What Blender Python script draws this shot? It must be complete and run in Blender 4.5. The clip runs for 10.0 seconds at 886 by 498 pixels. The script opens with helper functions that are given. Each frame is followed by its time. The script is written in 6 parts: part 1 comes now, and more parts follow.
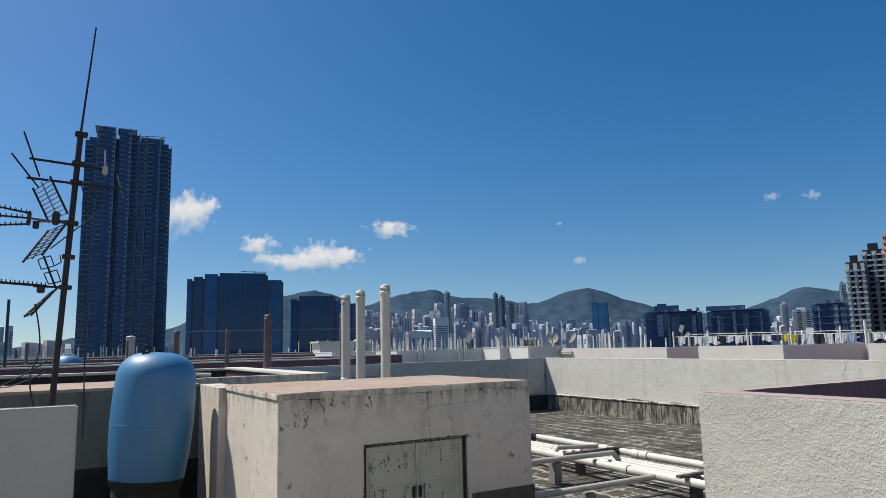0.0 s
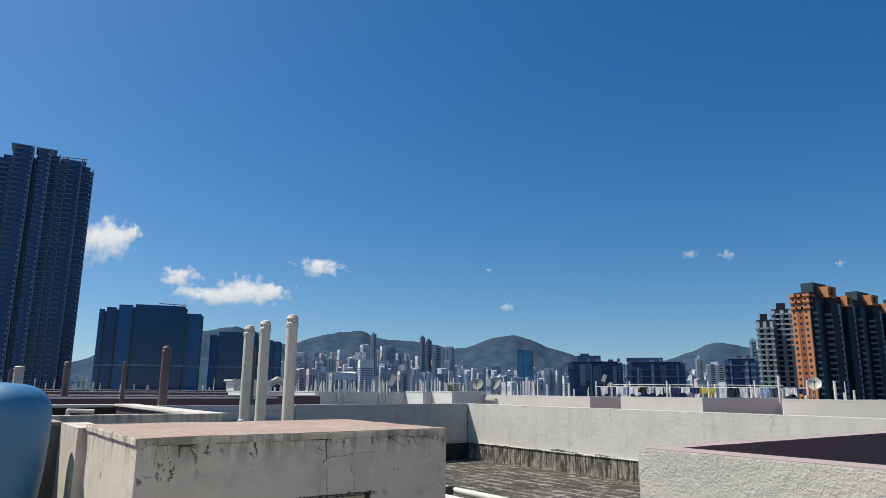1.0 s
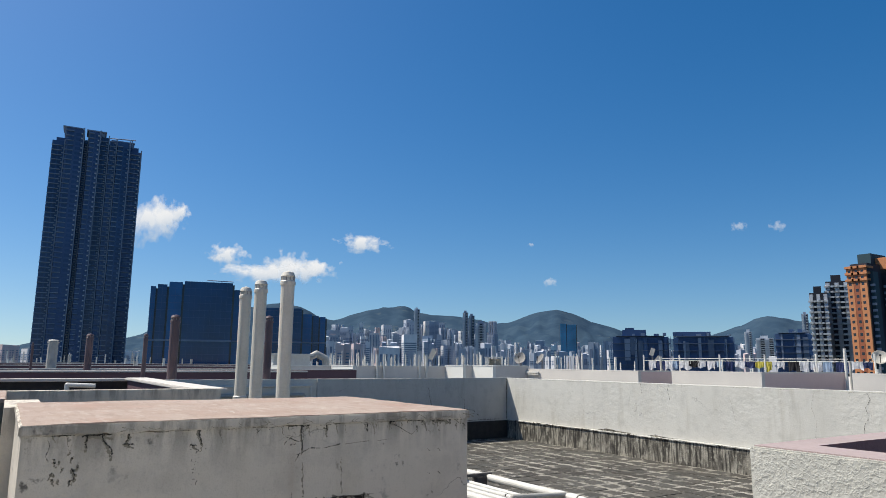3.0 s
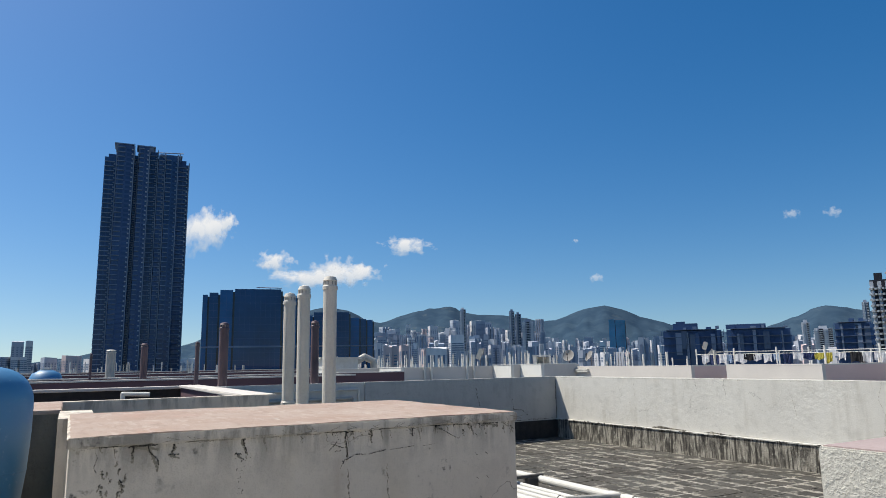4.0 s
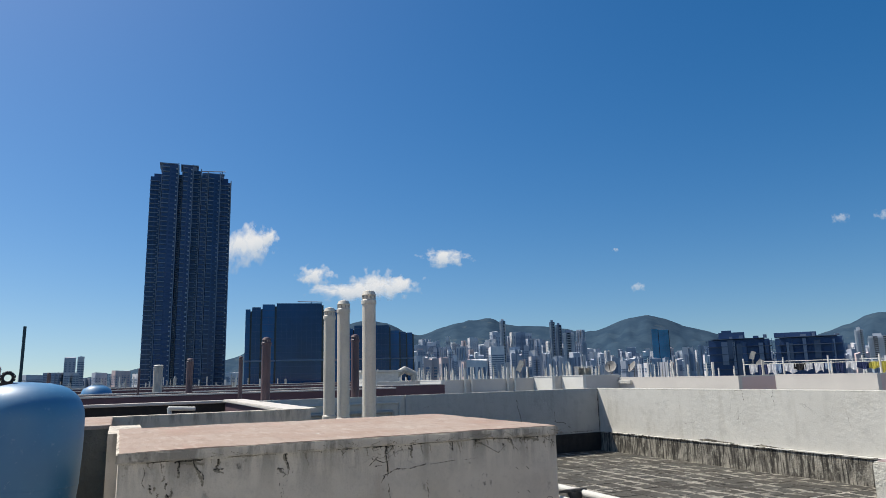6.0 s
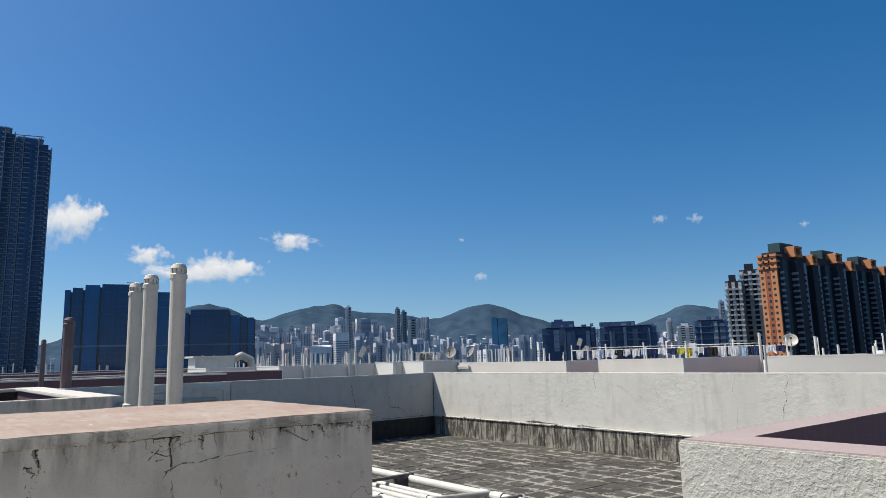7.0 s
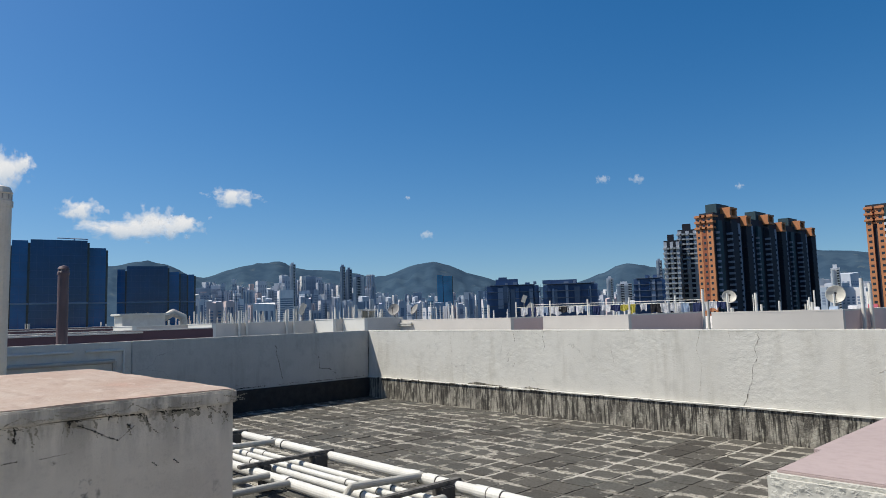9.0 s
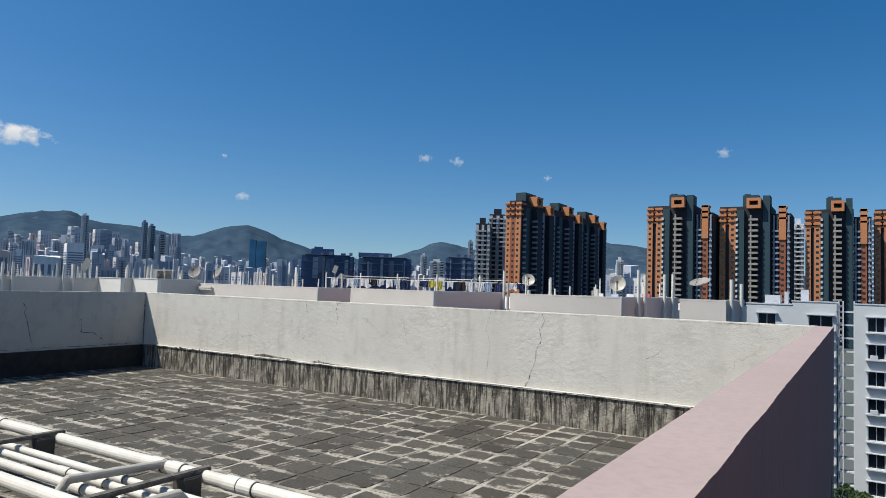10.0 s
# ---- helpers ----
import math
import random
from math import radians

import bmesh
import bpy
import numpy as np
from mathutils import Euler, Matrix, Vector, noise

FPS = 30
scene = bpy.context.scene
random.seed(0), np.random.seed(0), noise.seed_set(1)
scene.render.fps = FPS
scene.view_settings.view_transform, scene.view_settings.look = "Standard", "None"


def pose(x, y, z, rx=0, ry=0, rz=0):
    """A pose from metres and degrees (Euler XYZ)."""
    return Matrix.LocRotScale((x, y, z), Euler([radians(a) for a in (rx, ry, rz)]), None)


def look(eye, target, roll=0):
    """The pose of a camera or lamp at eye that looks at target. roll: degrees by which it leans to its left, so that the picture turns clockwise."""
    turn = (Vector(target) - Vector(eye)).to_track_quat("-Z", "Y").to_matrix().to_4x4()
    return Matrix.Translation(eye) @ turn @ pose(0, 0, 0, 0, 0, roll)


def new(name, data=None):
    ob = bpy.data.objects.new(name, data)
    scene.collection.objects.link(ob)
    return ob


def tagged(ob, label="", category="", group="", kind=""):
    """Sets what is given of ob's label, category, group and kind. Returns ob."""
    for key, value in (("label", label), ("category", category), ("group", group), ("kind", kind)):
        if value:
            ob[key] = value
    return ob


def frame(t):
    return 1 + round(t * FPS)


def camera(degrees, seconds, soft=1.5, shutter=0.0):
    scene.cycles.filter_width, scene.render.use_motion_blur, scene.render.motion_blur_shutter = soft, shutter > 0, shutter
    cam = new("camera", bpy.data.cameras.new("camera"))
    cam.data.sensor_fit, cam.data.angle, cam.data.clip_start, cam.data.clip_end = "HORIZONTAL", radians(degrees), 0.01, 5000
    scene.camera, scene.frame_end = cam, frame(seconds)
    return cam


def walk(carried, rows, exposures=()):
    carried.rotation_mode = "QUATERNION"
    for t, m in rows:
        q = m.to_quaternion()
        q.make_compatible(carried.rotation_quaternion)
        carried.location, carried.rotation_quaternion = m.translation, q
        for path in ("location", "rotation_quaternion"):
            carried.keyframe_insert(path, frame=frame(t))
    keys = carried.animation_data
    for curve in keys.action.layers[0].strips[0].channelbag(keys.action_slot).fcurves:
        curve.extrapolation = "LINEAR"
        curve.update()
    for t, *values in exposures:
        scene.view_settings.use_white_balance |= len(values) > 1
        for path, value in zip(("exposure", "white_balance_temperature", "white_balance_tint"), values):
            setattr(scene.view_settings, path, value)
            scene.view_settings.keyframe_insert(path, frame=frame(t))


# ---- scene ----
cam = camera(66.7, 10.0, soft=0.65)
PATH = [
    (0, (12.888, -10.209, 1.551), (11.174, -9.217, 1.834), -1.3),
    (0.5, (12.648, -9.944, 1.543), (11.036, -8.804, 1.859), -2.2),
    (1, (12.335, -9.736, 1.528), (10.752, -8.582, 1.934), 0.5),
    (1.5, (12.049, -9.41, 1.541), (10.607, -8.083, 1.942), -5.0),
    (2, (11.754, -9.127, 1.531), (10.222, -7.885, 1.863), -4.5),
    (2.5, (11.458, -8.922, 1.499), (9.913, -7.708, 1.874), -0.0),
    (3, (11.314, -8.811, 1.499), (9.65, -7.752, 1.832), 0.5),
    (3.2, (11.27, -8.766, 1.491), (9.586, -7.742, 1.828), -0.0),
    (4.3, (11.246, -8.745, 1.514), (9.505, -7.825, 1.864), -1.2),
    (4.5, (11.268, -8.758, 1.512), (9.528, -7.847, 1.887), -1.4),
    (5, (11.272, -8.76, 1.512), (9.532, -7.851, 1.893), -1.3),
    (5.2, (11.265, -8.759, 1.521), (9.522, -7.858, 1.907), -1.1),
    (6.3, (11.258, -8.725, 1.517), (9.449, -7.939, 1.849), -1.2),
    (6.4, (11.295, -8.707, 1.511), (9.472, -7.947, 1.828), -0.8),
    (6.5, (11.253, -8.647, 1.499), (9.483, -7.762, 1.79), -1.4),
    (7, (11.04, -8.427, 1.485), (9.493, -7.2, 1.805), -1.5),
    (7.5, (10.787, -8.159, 1.49), (9.354, -6.787, 1.739), -3.1),
    (8, (10.606, -7.908, 1.465), (9.059, -6.673, 1.749), 2.3),
    (8.5, (10.38, -7.704, 1.438), (8.856, -6.434, 1.696), 2.1),
    (9, (10.174, -7.528, 1.464), (8.717, -6.172, 1.656), -1.6),
    (9.5, (10.105, -7.224, 1.473), (8.853, -5.674, 1.653), 0.1),
    (10, (10.027, -6.966, 1.461), (8.98, -5.265, 1.57), 1.8),
]
walk(cam, [(t, look(eye, target, roll)) for t, eye, target, roll in PATH], [(0, 0.16, 6750, 10), (0.5, 0.24, 6750, 10), (1.5, 0.22, 6750, 10), (2.0, 0.32, 6750, 10), (3.0, 0.33, 6750, 10), (5.0, 0.26, 6750, 10), (6.5, 0.21, 6750, 10), (7.5, 0.34, 6750, 10), (8.2, 0.28, 6750, 10), (10.0, 0.22, 6750, 10)])

# ---- world, sun, exposure ----
SUN_DIR = Vector((-0.46, -0.44, 1.0)).normalized()
world = bpy.data.worlds.new("sky")
scene.world = world
world.use_nodes = True
wt = world.node_tree
sky = wt.nodes.new("ShaderNodeTexSky")
sky.sky_type = "NISHITA"
sky.sun_disc = False
sky.sun_elevation = math.asin(SUN_DIR.z)
sky.sun_rotation = math.atan2(SUN_DIR.x, SUN_DIR.y)
sky.altitude = 30
sky.air_density = 1.0
sky.dust_density = 0.95
sky.ozone_density = 2.6
wc = wt.nodes.new("ShaderNodeTexCoord")
lift = wt.nodes.new("ShaderNodeVectorMath")
lift.inputs[1].default_value = (0, 0, 0.06)
wt.links.new(wc.outputs["Generated"], lift.inputs[0])
wt.links.new(lift.outputs[0], sky.inputs["Vector"])
deep = wt.nodes.new("ShaderNodeHueSaturation")
deep.inputs["Saturation"].default_value = 1.43
deep.inputs["Hue"].default_value = 0.501
wt.links.new(sky.outputs["Color"], deep.inputs["Color"])
wt.links.new(deep.outputs["Color"], wt.nodes["Background"].inputs["Color"])
wt.nodes["Background"].inputs["Strength"].default_value = 0.097
sun = new("sun", bpy.data.lights.new("sun", "SUN"))
sun.data.energy = 5.0
sun.data.angle = radians(0.53)
sun.data.color = (1.0, 0.975, 0.91)
sun.matrix_world = look(SUN_DIR * 50, (0, 0, 0))
scene.view_settings.exposure = 0.0


# ---- materials ----
def mat(name, rough=0.7, metal=0.0, spec=0.4):
    m = bpy.data.materials.new(name)
    m.use_nodes = True
    b = m.node_tree.nodes["Principled BSDF"]
    b.inputs["Roughness"].default_value = rough
    b.inputs["Metallic"].default_value = metal
    b.inputs["Specular IOR Level"].default_value = spec
    return m, m.node_tree, b


def node(nt, kind, **vals):
    n = nt.nodes.new(kind)
    for k, v in vals.items():
        n.inputs[k.replace("_", " ")].default_value = v
    return n


def coords(nt, scale=(1, 1, 1)):
    g = nt.nodes.new("ShaderNodeNewGeometry")
    mp = nt.nodes.new("ShaderNodeMapping")
    mp.inputs["Scale"].default_value = scale
    nt.links.new(g.outputs["Position"], mp.inputs["Vector"])
    return mp.outputs["Vector"]


def noise_fac(nt, scale, lo, hi, stretch=(1, 1, 1), detail=6.0, rough=0.6):
    """A noise mask that rises from 0 at lo to 1 at hi."""
    n = node(nt, "ShaderNodeTexNoise", Scale=scale, Detail=detail, Roughness=rough)
    nt.links.new(coords(nt, stretch), n.inputs["Vector"])
    r = nt.nodes.new("ShaderNodeMapRange")
    r.inputs["From Min"].default_value, r.inputs["From Max"].default_value = lo, hi
    nt.links.new(n.outputs["Fac"], r.inputs["Value"])
    return r.outputs["Result"]


def mixed(nt, fac, a, b):
    """A colour between a and b; each is a colour or a socket."""
    m = nt.nodes.new("ShaderNodeMix")
    m.data_type = "RGBA"
    for sock, v in ((m.inputs[6], a), (m.inputs[7], b)):
        if isinstance(v, tuple):
            sock.default_value = (*v, 1)
        else:
            nt.links.new(v, sock)
    if isinstance(fac, float):
        m.inputs[0].default_value = fac
    else:
        nt.links.new(fac, m.inputs[0])
    return m.outputs[2]


def times(nt, a, b, op="MULTIPLY"):
    m = nt.nodes.new("ShaderNodeMath")
    m.operation = op
    m.use_clamp = True
    for sock, v in ((m.inputs[0], a), (m.inputs[1], b)):
        if isinstance(v, float):
            sock.default_value = v
        else:
            nt.links.new(v, sock)
    return m.outputs[0]


def height_fac(nt, z0, z1):
    """0 at height z0, 1 at z1."""
    g = nt.nodes.new("ShaderNodeNewGeometry")
    s = nt.nodes.new("ShaderNodeSeparateXYZ")
    nt.links.new(g.outputs["Position"], s.inputs[0])
    r = nt.nodes.new("ShaderNodeMapRange")
    r.inputs["From Min"].default_value, r.inputs["From Max"].default_value = z0, z1
    nt.links.new(s.outputs["Z"], r.inputs["Value"])
    return r.outputs["Result"]


def bump(nt, b, fac, strength, dist):
    n = nt.nodes.new("ShaderNodeBump")
    n.inputs["Strength"].default_value, n.inputs["Distance"].default_value = strength, dist
    nt.links.new(fac, n.inputs["Height"])
    old = b.inputs["Normal"].links
    if old:
        nt.links.new(old[0].from_socket, n.inputs["Normal"])
    nt.links.new(n.outputs["Normal"], b.inputs["Normal"])


def simple(name, col, col2=None, scale=6.0, rough=0.6, metal=0.0, spec=0.4, bumps=0.0, grain=60.0):
    m, nt, b = mat(name, rough, metal, spec)
    c2 = col2 or tuple(c * 0.75 for c in col)
    big = mixed(nt, noise_fac(nt, scale, 0.35, 0.7), col, c2)
    fine = mixed(nt, times(nt, noise_fac(nt, grain, 0.45, 0.75), 0.35), big, tuple(c * 0.6 for c in col))
    nt.links.new(fine, b.inputs["Base Color"])
    if bumps:
        bump(nt, b, noise_fac(nt, grain, 0.2, 0.8), bumps, 0.01)
    return m


def plaster(name, col, stain, cracks=0.3, streak=0.5, lumps=0.5, top_dirt=None):
    """Painted render with drip streaks, mould spots and hairline cracks."""
    m, nt, b = mat(name, 0.85, 0, 0.25)
    c = mixed(nt, noise_fac(nt, 1.3, 0.35, 0.75), col, tuple(v * 0.88 for v in col))
    c = mixed(nt, times(nt, noise_fac(nt, 4.5, 0.52, 0.66), 0.45), c, tuple(v * 0.72 for v in col))
    c = mixed(nt, times(nt, noise_fac(nt, 2.6, 0.56, 0.68), 0.5), c, tuple(min(0.8, v * 1.12) for v in col))
    st = times(nt, times(nt, noise_fac(nt, 1.0, 0.50, 0.74, (6, 6, 0.8)), noise_fac(nt, 1.4, 0.42, 0.62)), streak)
    c = mixed(nt, st, c, stain)
    c = mixed(nt, times(nt, noise_fac(nt, 45, 0.55, 0.8), 0.4), c, tuple(v * 0.6 for v in col))
    v = node(nt, "ShaderNodeTexVoronoi", Scale=0.9)
    v.feature = "DISTANCE_TO_EDGE"
    wob = node(nt, "ShaderNodeTexNoise", Scale=3.0, Detail=8.0)
    nt.links.new(coords(nt), wob.inputs["Vector"])
    add = nt.nodes.new("ShaderNodeVectorMath")
    add.operation = "MULTIPLY_ADD"
    add.inputs[1].default_value = (0.5, 0.5, 0.5)
    nt.links.new(wob.outputs["Color"], add.inputs[0])
    nt.links.new(coords(nt), add.inputs[2])
    nt.links.new(add.outputs[0], v.inputs["Vector"])
    r = nt.nodes.new("ShaderNodeMapRange")
    r.inputs["From Min"].default_value, r.inputs["From Max"].default_value = 0.004, 0.0
    nt.links.new(v.outputs["Distance"], r.inputs["Value"])
    crack = times(nt, times(nt, r.outputs["Result"], noise_fac(nt, 0.9, 0.5, 0.62)), cracks)
    c = mixed(nt, crack, c, (0.06, 0.055, 0.05))
    if top_dirt:
        z0, z1, amount = top_dirt
        band = times(nt, height_fac(nt, z0, z1), noise_fac(nt, 2.4, 0.47, 0.6, (4, 4, 0.8)))
        c = mixed(nt, times(nt, band, amount), c, (0.035, 0.033, 0.028))
        spots = times(nt, noise_fac(nt, 9, 0.62, 0.68), noise_fac(nt, 1.1, 0.52, 0.6))
        c = mixed(nt, times(nt, spots, 0.8), c, (0.05, 0.045, 0.04))
        rust = times(nt, noise_fac(nt, 1.0, 0.6, 0.8, (3.2, 3.2, 0.25)), 0.5)
        c = mixed(nt, rust, c, (0.30, 0.17, 0.10))
    nt.links.new(c, b.inputs["Base Color"])
    bump(nt, b, times(nt, noise_fac(nt, 16, 0.42, 0.6, detail=5.0), noise_fac(nt, 1.2, 0.38, 0.62)), lumps * 1.6, 0.012)
    bump(nt, b, noise_fac(nt, 90, 0.3, 0.7), 0.25, 0.004)
    return m


M_WALL = plaster("weathered white render", (0.585, 0.568, 0.512), (0.36, 0.335, 0.28), 0.6, 0.7, 0.11)
M_BLOCK = plaster("mouldy grey-white render", (0.63, 0.565, 0.475), (0.44, 0.37, 0.25), 0.7, 0.35, 0.12, (0.98, 1.27, 0.7))
# Darker copy of the white render; the west parapet's shade is in the colour.
M_WALL_SHADE = plaster("shade-greyed white render", (0.45, 0.445, 0.41), (0.28, 0.27, 0.24), 0.5, 0.8, 0.2)
# Mould-dark render, with the shade behind the tank added to its colour.
M_MOULD_SHADE = plaster("mouldy render with shade added", (0.17, 0.165, 0.14), (0.04, 0.04, 0.035), 0.6, 0.9, 0.3)
M_STUCCO, _nt, _b = mat("pebbled white stucco", 0.9, 0, 0.2)
_c = mixed(_nt, noise_fac(_nt, 1.5, 0.35, 0.75), (0.47, 0.455, 0.405), (0.40, 0.39, 0.35))
_c = mixed(_nt, times(_nt, noise_fac(_nt, 60, 0.40, 0.30, detail=3.0), 0.6), _c, (0.34, 0.32, 0.29))
_nt.links.new(_c, _b.inputs["Base Color"])
bump(_nt, _b, noise_fac(_nt, 60, 0.46, 0.66, detail=3.0), 0.36, 0.007)
bump(_nt, _b, noise_fac(_nt, 11, 0.45, 0.62, detail=4.0), 0.3, 0.01)
M_PINK = simple("dusty pink masonry paint", (0.37, 0.295, 0.28), (0.33, 0.265, 0.25), 2.0, 0.8, spec=0.2, bumps=0.08, grain=45)
M_PALE = simple("faded estate paint", (0.60, 0.56, 0.505), (0.52, 0.485, 0.44), 0.6, 0.85, spec=0.2)
# Pinker copy of the bay paint; warm bounce on shaded sides is coloured in.
M_REVEAL = simple("mauve side paint with shade tint", (0.66, 0.50, 0.45), (0.59, 0.445, 0.405), 0.6, 0.85, spec=0.2)
# Whiter copy of the estate paint for faces and copings in sun.
M_BAY_SUNLIT = simple("sunlit-white roof paint", (0.68, 0.67, 0.62), (0.62, 0.61, 0.56), 0.8, 0.85, spec=0.2)
# Plum for the outer faces; their shade is part of this dark colour.
M_PURPLE = simple("plum masonry with shade painted in", (0.27, 0.140, 0.140), (0.235, 0.12, 0.125), 0.5, 0.85, spec=0.2, bumps=0.2)
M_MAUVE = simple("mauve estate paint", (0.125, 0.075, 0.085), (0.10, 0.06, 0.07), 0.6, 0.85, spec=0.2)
M_TERRA, _nt, _b = mat("weathered terracotta screed", 0.9, 0, 0.2)
_c = mixed(_nt, noise_fac(_nt, 2.2, 0.35, 0.72), (0.325, 0.235, 0.187), (0.39, 0.32, 0.268))
_c = mixed(_nt, times(_nt, noise_fac(_nt, 3.5, 0.55, 0.7, (1, 1, 1)), 0.6), _c, (0.40, 0.25, 0.20))
_c = mixed(_nt, times(_nt, noise_fac(_nt, 4.0, 0.52, 0.64, (1.2, 5, 1)), 0.5), _c, (0.27, 0.20, 0.165))
_c = mixed(_nt, times(_nt, noise_fac(_nt, 5.5, 0.56, 0.64, (1, 3, 1)), 0.3), _c, (0.50, 0.43, 0.365))
_c = mixed(_nt, times(_nt, noise_fac(_nt, 40, 0.6, 0.75), 0.6), _c, (0.25, 0.18, 0.15))
_nt.links.new(_c, _b.inputs["Base Color"])
bump(_nt, _b, noise_fac(_nt, 30, 0.3, 0.7), 0.4, 0.01)
M_BAND, _nt, _b = mat("stained cement upstand", 0.9, 0, 0.25)
_c = mixed(_nt, noise_fac(_nt, 2.6, 0.42, 0.60, (3.2, 3.2, 1.3)), (0.10, 0.092, 0.077), (0.34, 0.315, 0.26))
_c = mixed(_nt, times(_nt, noise_fac(_nt, 17, 0.53, 0.62, (1, 1, 0.6)), 0.75), _c, (0.40, 0.38, 0.31))
_c = mixed(_nt, times(_nt, noise_fac(_nt, 1.0, 0.50, 0.57, (30, 30, 2.2)), 0.8), _c, (0.022, 0.02, 0.018))
_nt.links.new(_c, _b.inputs["Base Color"])
bump(_nt, _b, noise_fac(_nt, 40, 0.3, 0.7), 0.5, 0.01)
M_MORTAR, _nt, _b = mat("smeared pale mortar", 0.9, 0, 0.2)
_c = mixed(_nt, noise_fac(_nt, 1.3, 0.47, 0.56), (0.37, 0.345, 0.295), (0.075, 0.069, 0.058))
_c = mixed(_nt, times(_nt, noise_fac(_nt, 25, 0.5, 0.8), 0.4), _c, (0.16, 0.15, 0.13))
_nt.links.new(_c, _b.inputs["Base Color"])
bump(_nt, _b, noise_fac(_nt, 25, 0.3, 0.7), 0.6, 0.01)
M_TILE, _nt, _b = mat("weathered cement roof tile", 0.9, 0, 0.25)
_oi = _nt.nodes.new("ShaderNodeObjectInfo")
_isl = _nt.nodes.new("ShaderNodeNewGeometry")
_v = times(_nt, _oi.outputs["Random"], _isl.outputs["Random Per Island"], "ADD")
_c = mixed(_nt, _v, (0.038, 0.033, 0.027), (0.086, 0.079, 0.066))
_c = mixed(_nt, times(_nt, noise_fac(_nt, 1.1, 0.45, 0.7), 0.6), _c, (0.090, 0.094, 0.084))
_c = mixed(_nt, times(_nt, noise_fac(_nt, 7, 0.56, 0.7), 0.8), _c, (0.045, 0.042, 0.036))
_c = mixed(_nt, times(_nt, noise_fac(_nt, 5.0, 0.61, 0.67), 0.8), _c, (0.42, 0.39, 0.335))
_sep = _nt.nodes.new("ShaderNodeSeparateXYZ")
_nt.links.new(coords(_nt, (1 / 0.305, 1 / 0.305, 1)), _sep.inputs[0])
_edge = []
for _axis, _wide in (("X", 1.5), ("Y", 1.0)):
    _pp = _nt.nodes.new("ShaderNodeMath")
    _pp.operation = "PINGPONG"
    _pp.inputs[1].default_value = 0.5
    _sh = _nt.nodes.new("ShaderNodeMath")
    _sh.inputs[1].default_value = -0.115 if _axis == "X" else 0.115
    _nt.links.new(_sep.outputs[_axis], _sh.inputs[0])
    _nt.links.new(_sh.outputs[0], _pp.inputs[0])
    _sc = _nt.nodes.new("ShaderNodeMath")
    _sc.operation = "MULTIPLY_ADD"
    _sc.inputs[1].default_value = _wide
    _nt.links.new(_pp.outputs[0], _sc.inputs[0])
    _nt.links.new(times(_nt, noise_fac(_nt, 6.0, 0.25, 0.75, (1, 1, 1)), 0.42), _sc.inputs[2])
    _edge.append(_sc.outputs[0])
_near = _nt.nodes.new("ShaderNodeMapRange")
_near.inputs["From Min"].default_value, _near.inputs["From Max"].default_value = 0.355, 0.295
_nt.links.new(times(_nt, _edge[0], _edge[1], "MINIMUM"), _near.inputs["Value"])
_smear = times(_nt, times(_nt, _near.outputs["Result"], noise_fac(_nt, 1.3, 0.59, 0.49)), noise_fac(_nt, 14, 0.27, 0.42))
_c = mixed(_nt, times(_nt, _smear, 0.92), _c, (0.36, 0.335, 0.28))
_c = mixed(_nt, times(_nt, noise_fac(_nt, 55, 0.46, 0.66), 0.65), _c, (0.028, 0.026, 0.022))
_nt.links.new(_c, _b.inputs["Base Color"])
bump(_nt, _b, noise_fac(_nt, 50, 0.3, 0.7), 0.5, 0.008)
M_PVC = simple("weathered white PVC", (0.62, 0.61, 0.555), (0.52, 0.50, 0.45), 4.0, 0.45, spec=0.4)
M_PVCGREY = simple("grey-white PVC", (0.46, 0.44, 0.38), (0.35, 0.33, 0.29), 5.0, 0.5)
# Near-black: the stained door frame, and shade painted on other parts.
M_STAIN_SHADE = simple("black stain and painted shade", (0.022, 0.021, 0.020), (0.04, 0.037, 0.033), 9.0, 0.9, bumps=0.4)
M_CEMENT = simple("dark wet cement", (0.11, 0.10, 0.09), (0.05, 0.047, 0.042), 6.0, 0.9, bumps=0.4)
M_SCREED = simple("grey cement screed", (0.30, 0.285, 0.26), (0.24, 0.23, 0.21), 1.5, 0.9, bumps=0.2)
M_CLEAN = plaster("plain grey-white render", (0.41, 0.40, 0.36), (0.44, 0.38, 0.28), 0.15, 0.2, 0.1)
M_CONC = simple("grey concrete", (0.30, 0.29, 0.27), (0.20, 0.19, 0.18), 2.0, 0.9, bumps=0.3)
M_BROWN = simple("maroon painted pipe", (0.14, 0.090, 0.092), (0.10, 0.066, 0.068), 3.0, 0.5)
M_PIPE = simple("yellowed PVC", (0.62, 0.58, 0.50), (0.52, 0.48, 0.40), 3.0, 0.5, spec=0.35)
M_TANK, _nt, _b = mat("blue fibreglass tank", 0.5, 0, 0.8)
_c = mixed(_nt, noise_fac(_nt, 2.5, 0.3, 0.75), (0.036, 0.185, 0.355), (0.029, 0.15, 0.305))
_c = mixed(_nt, times(_nt, noise_fac(_nt, 30, 0.62, 0.72), 0.25), _c, (0.3, 0.42, 0.55))
_nt.links.new(_c, _b.inputs["Base Color"])
M_DARK = simple("dark metal", (0.035, 0.035, 0.038), (0.05, 0.04, 0.035), 8.0, 0.5, 0.6)
M_MAST = simple("rusty steel pole", (0.050, 0.038, 0.040), (0.032, 0.027, 0.030), 9.0, 0.6, 0.5)
M_ALU = simple("dull aluminium", (0.20, 0.20, 0.21), (0.12, 0.12, 0.13), 8.0, 0.55, 0.5)
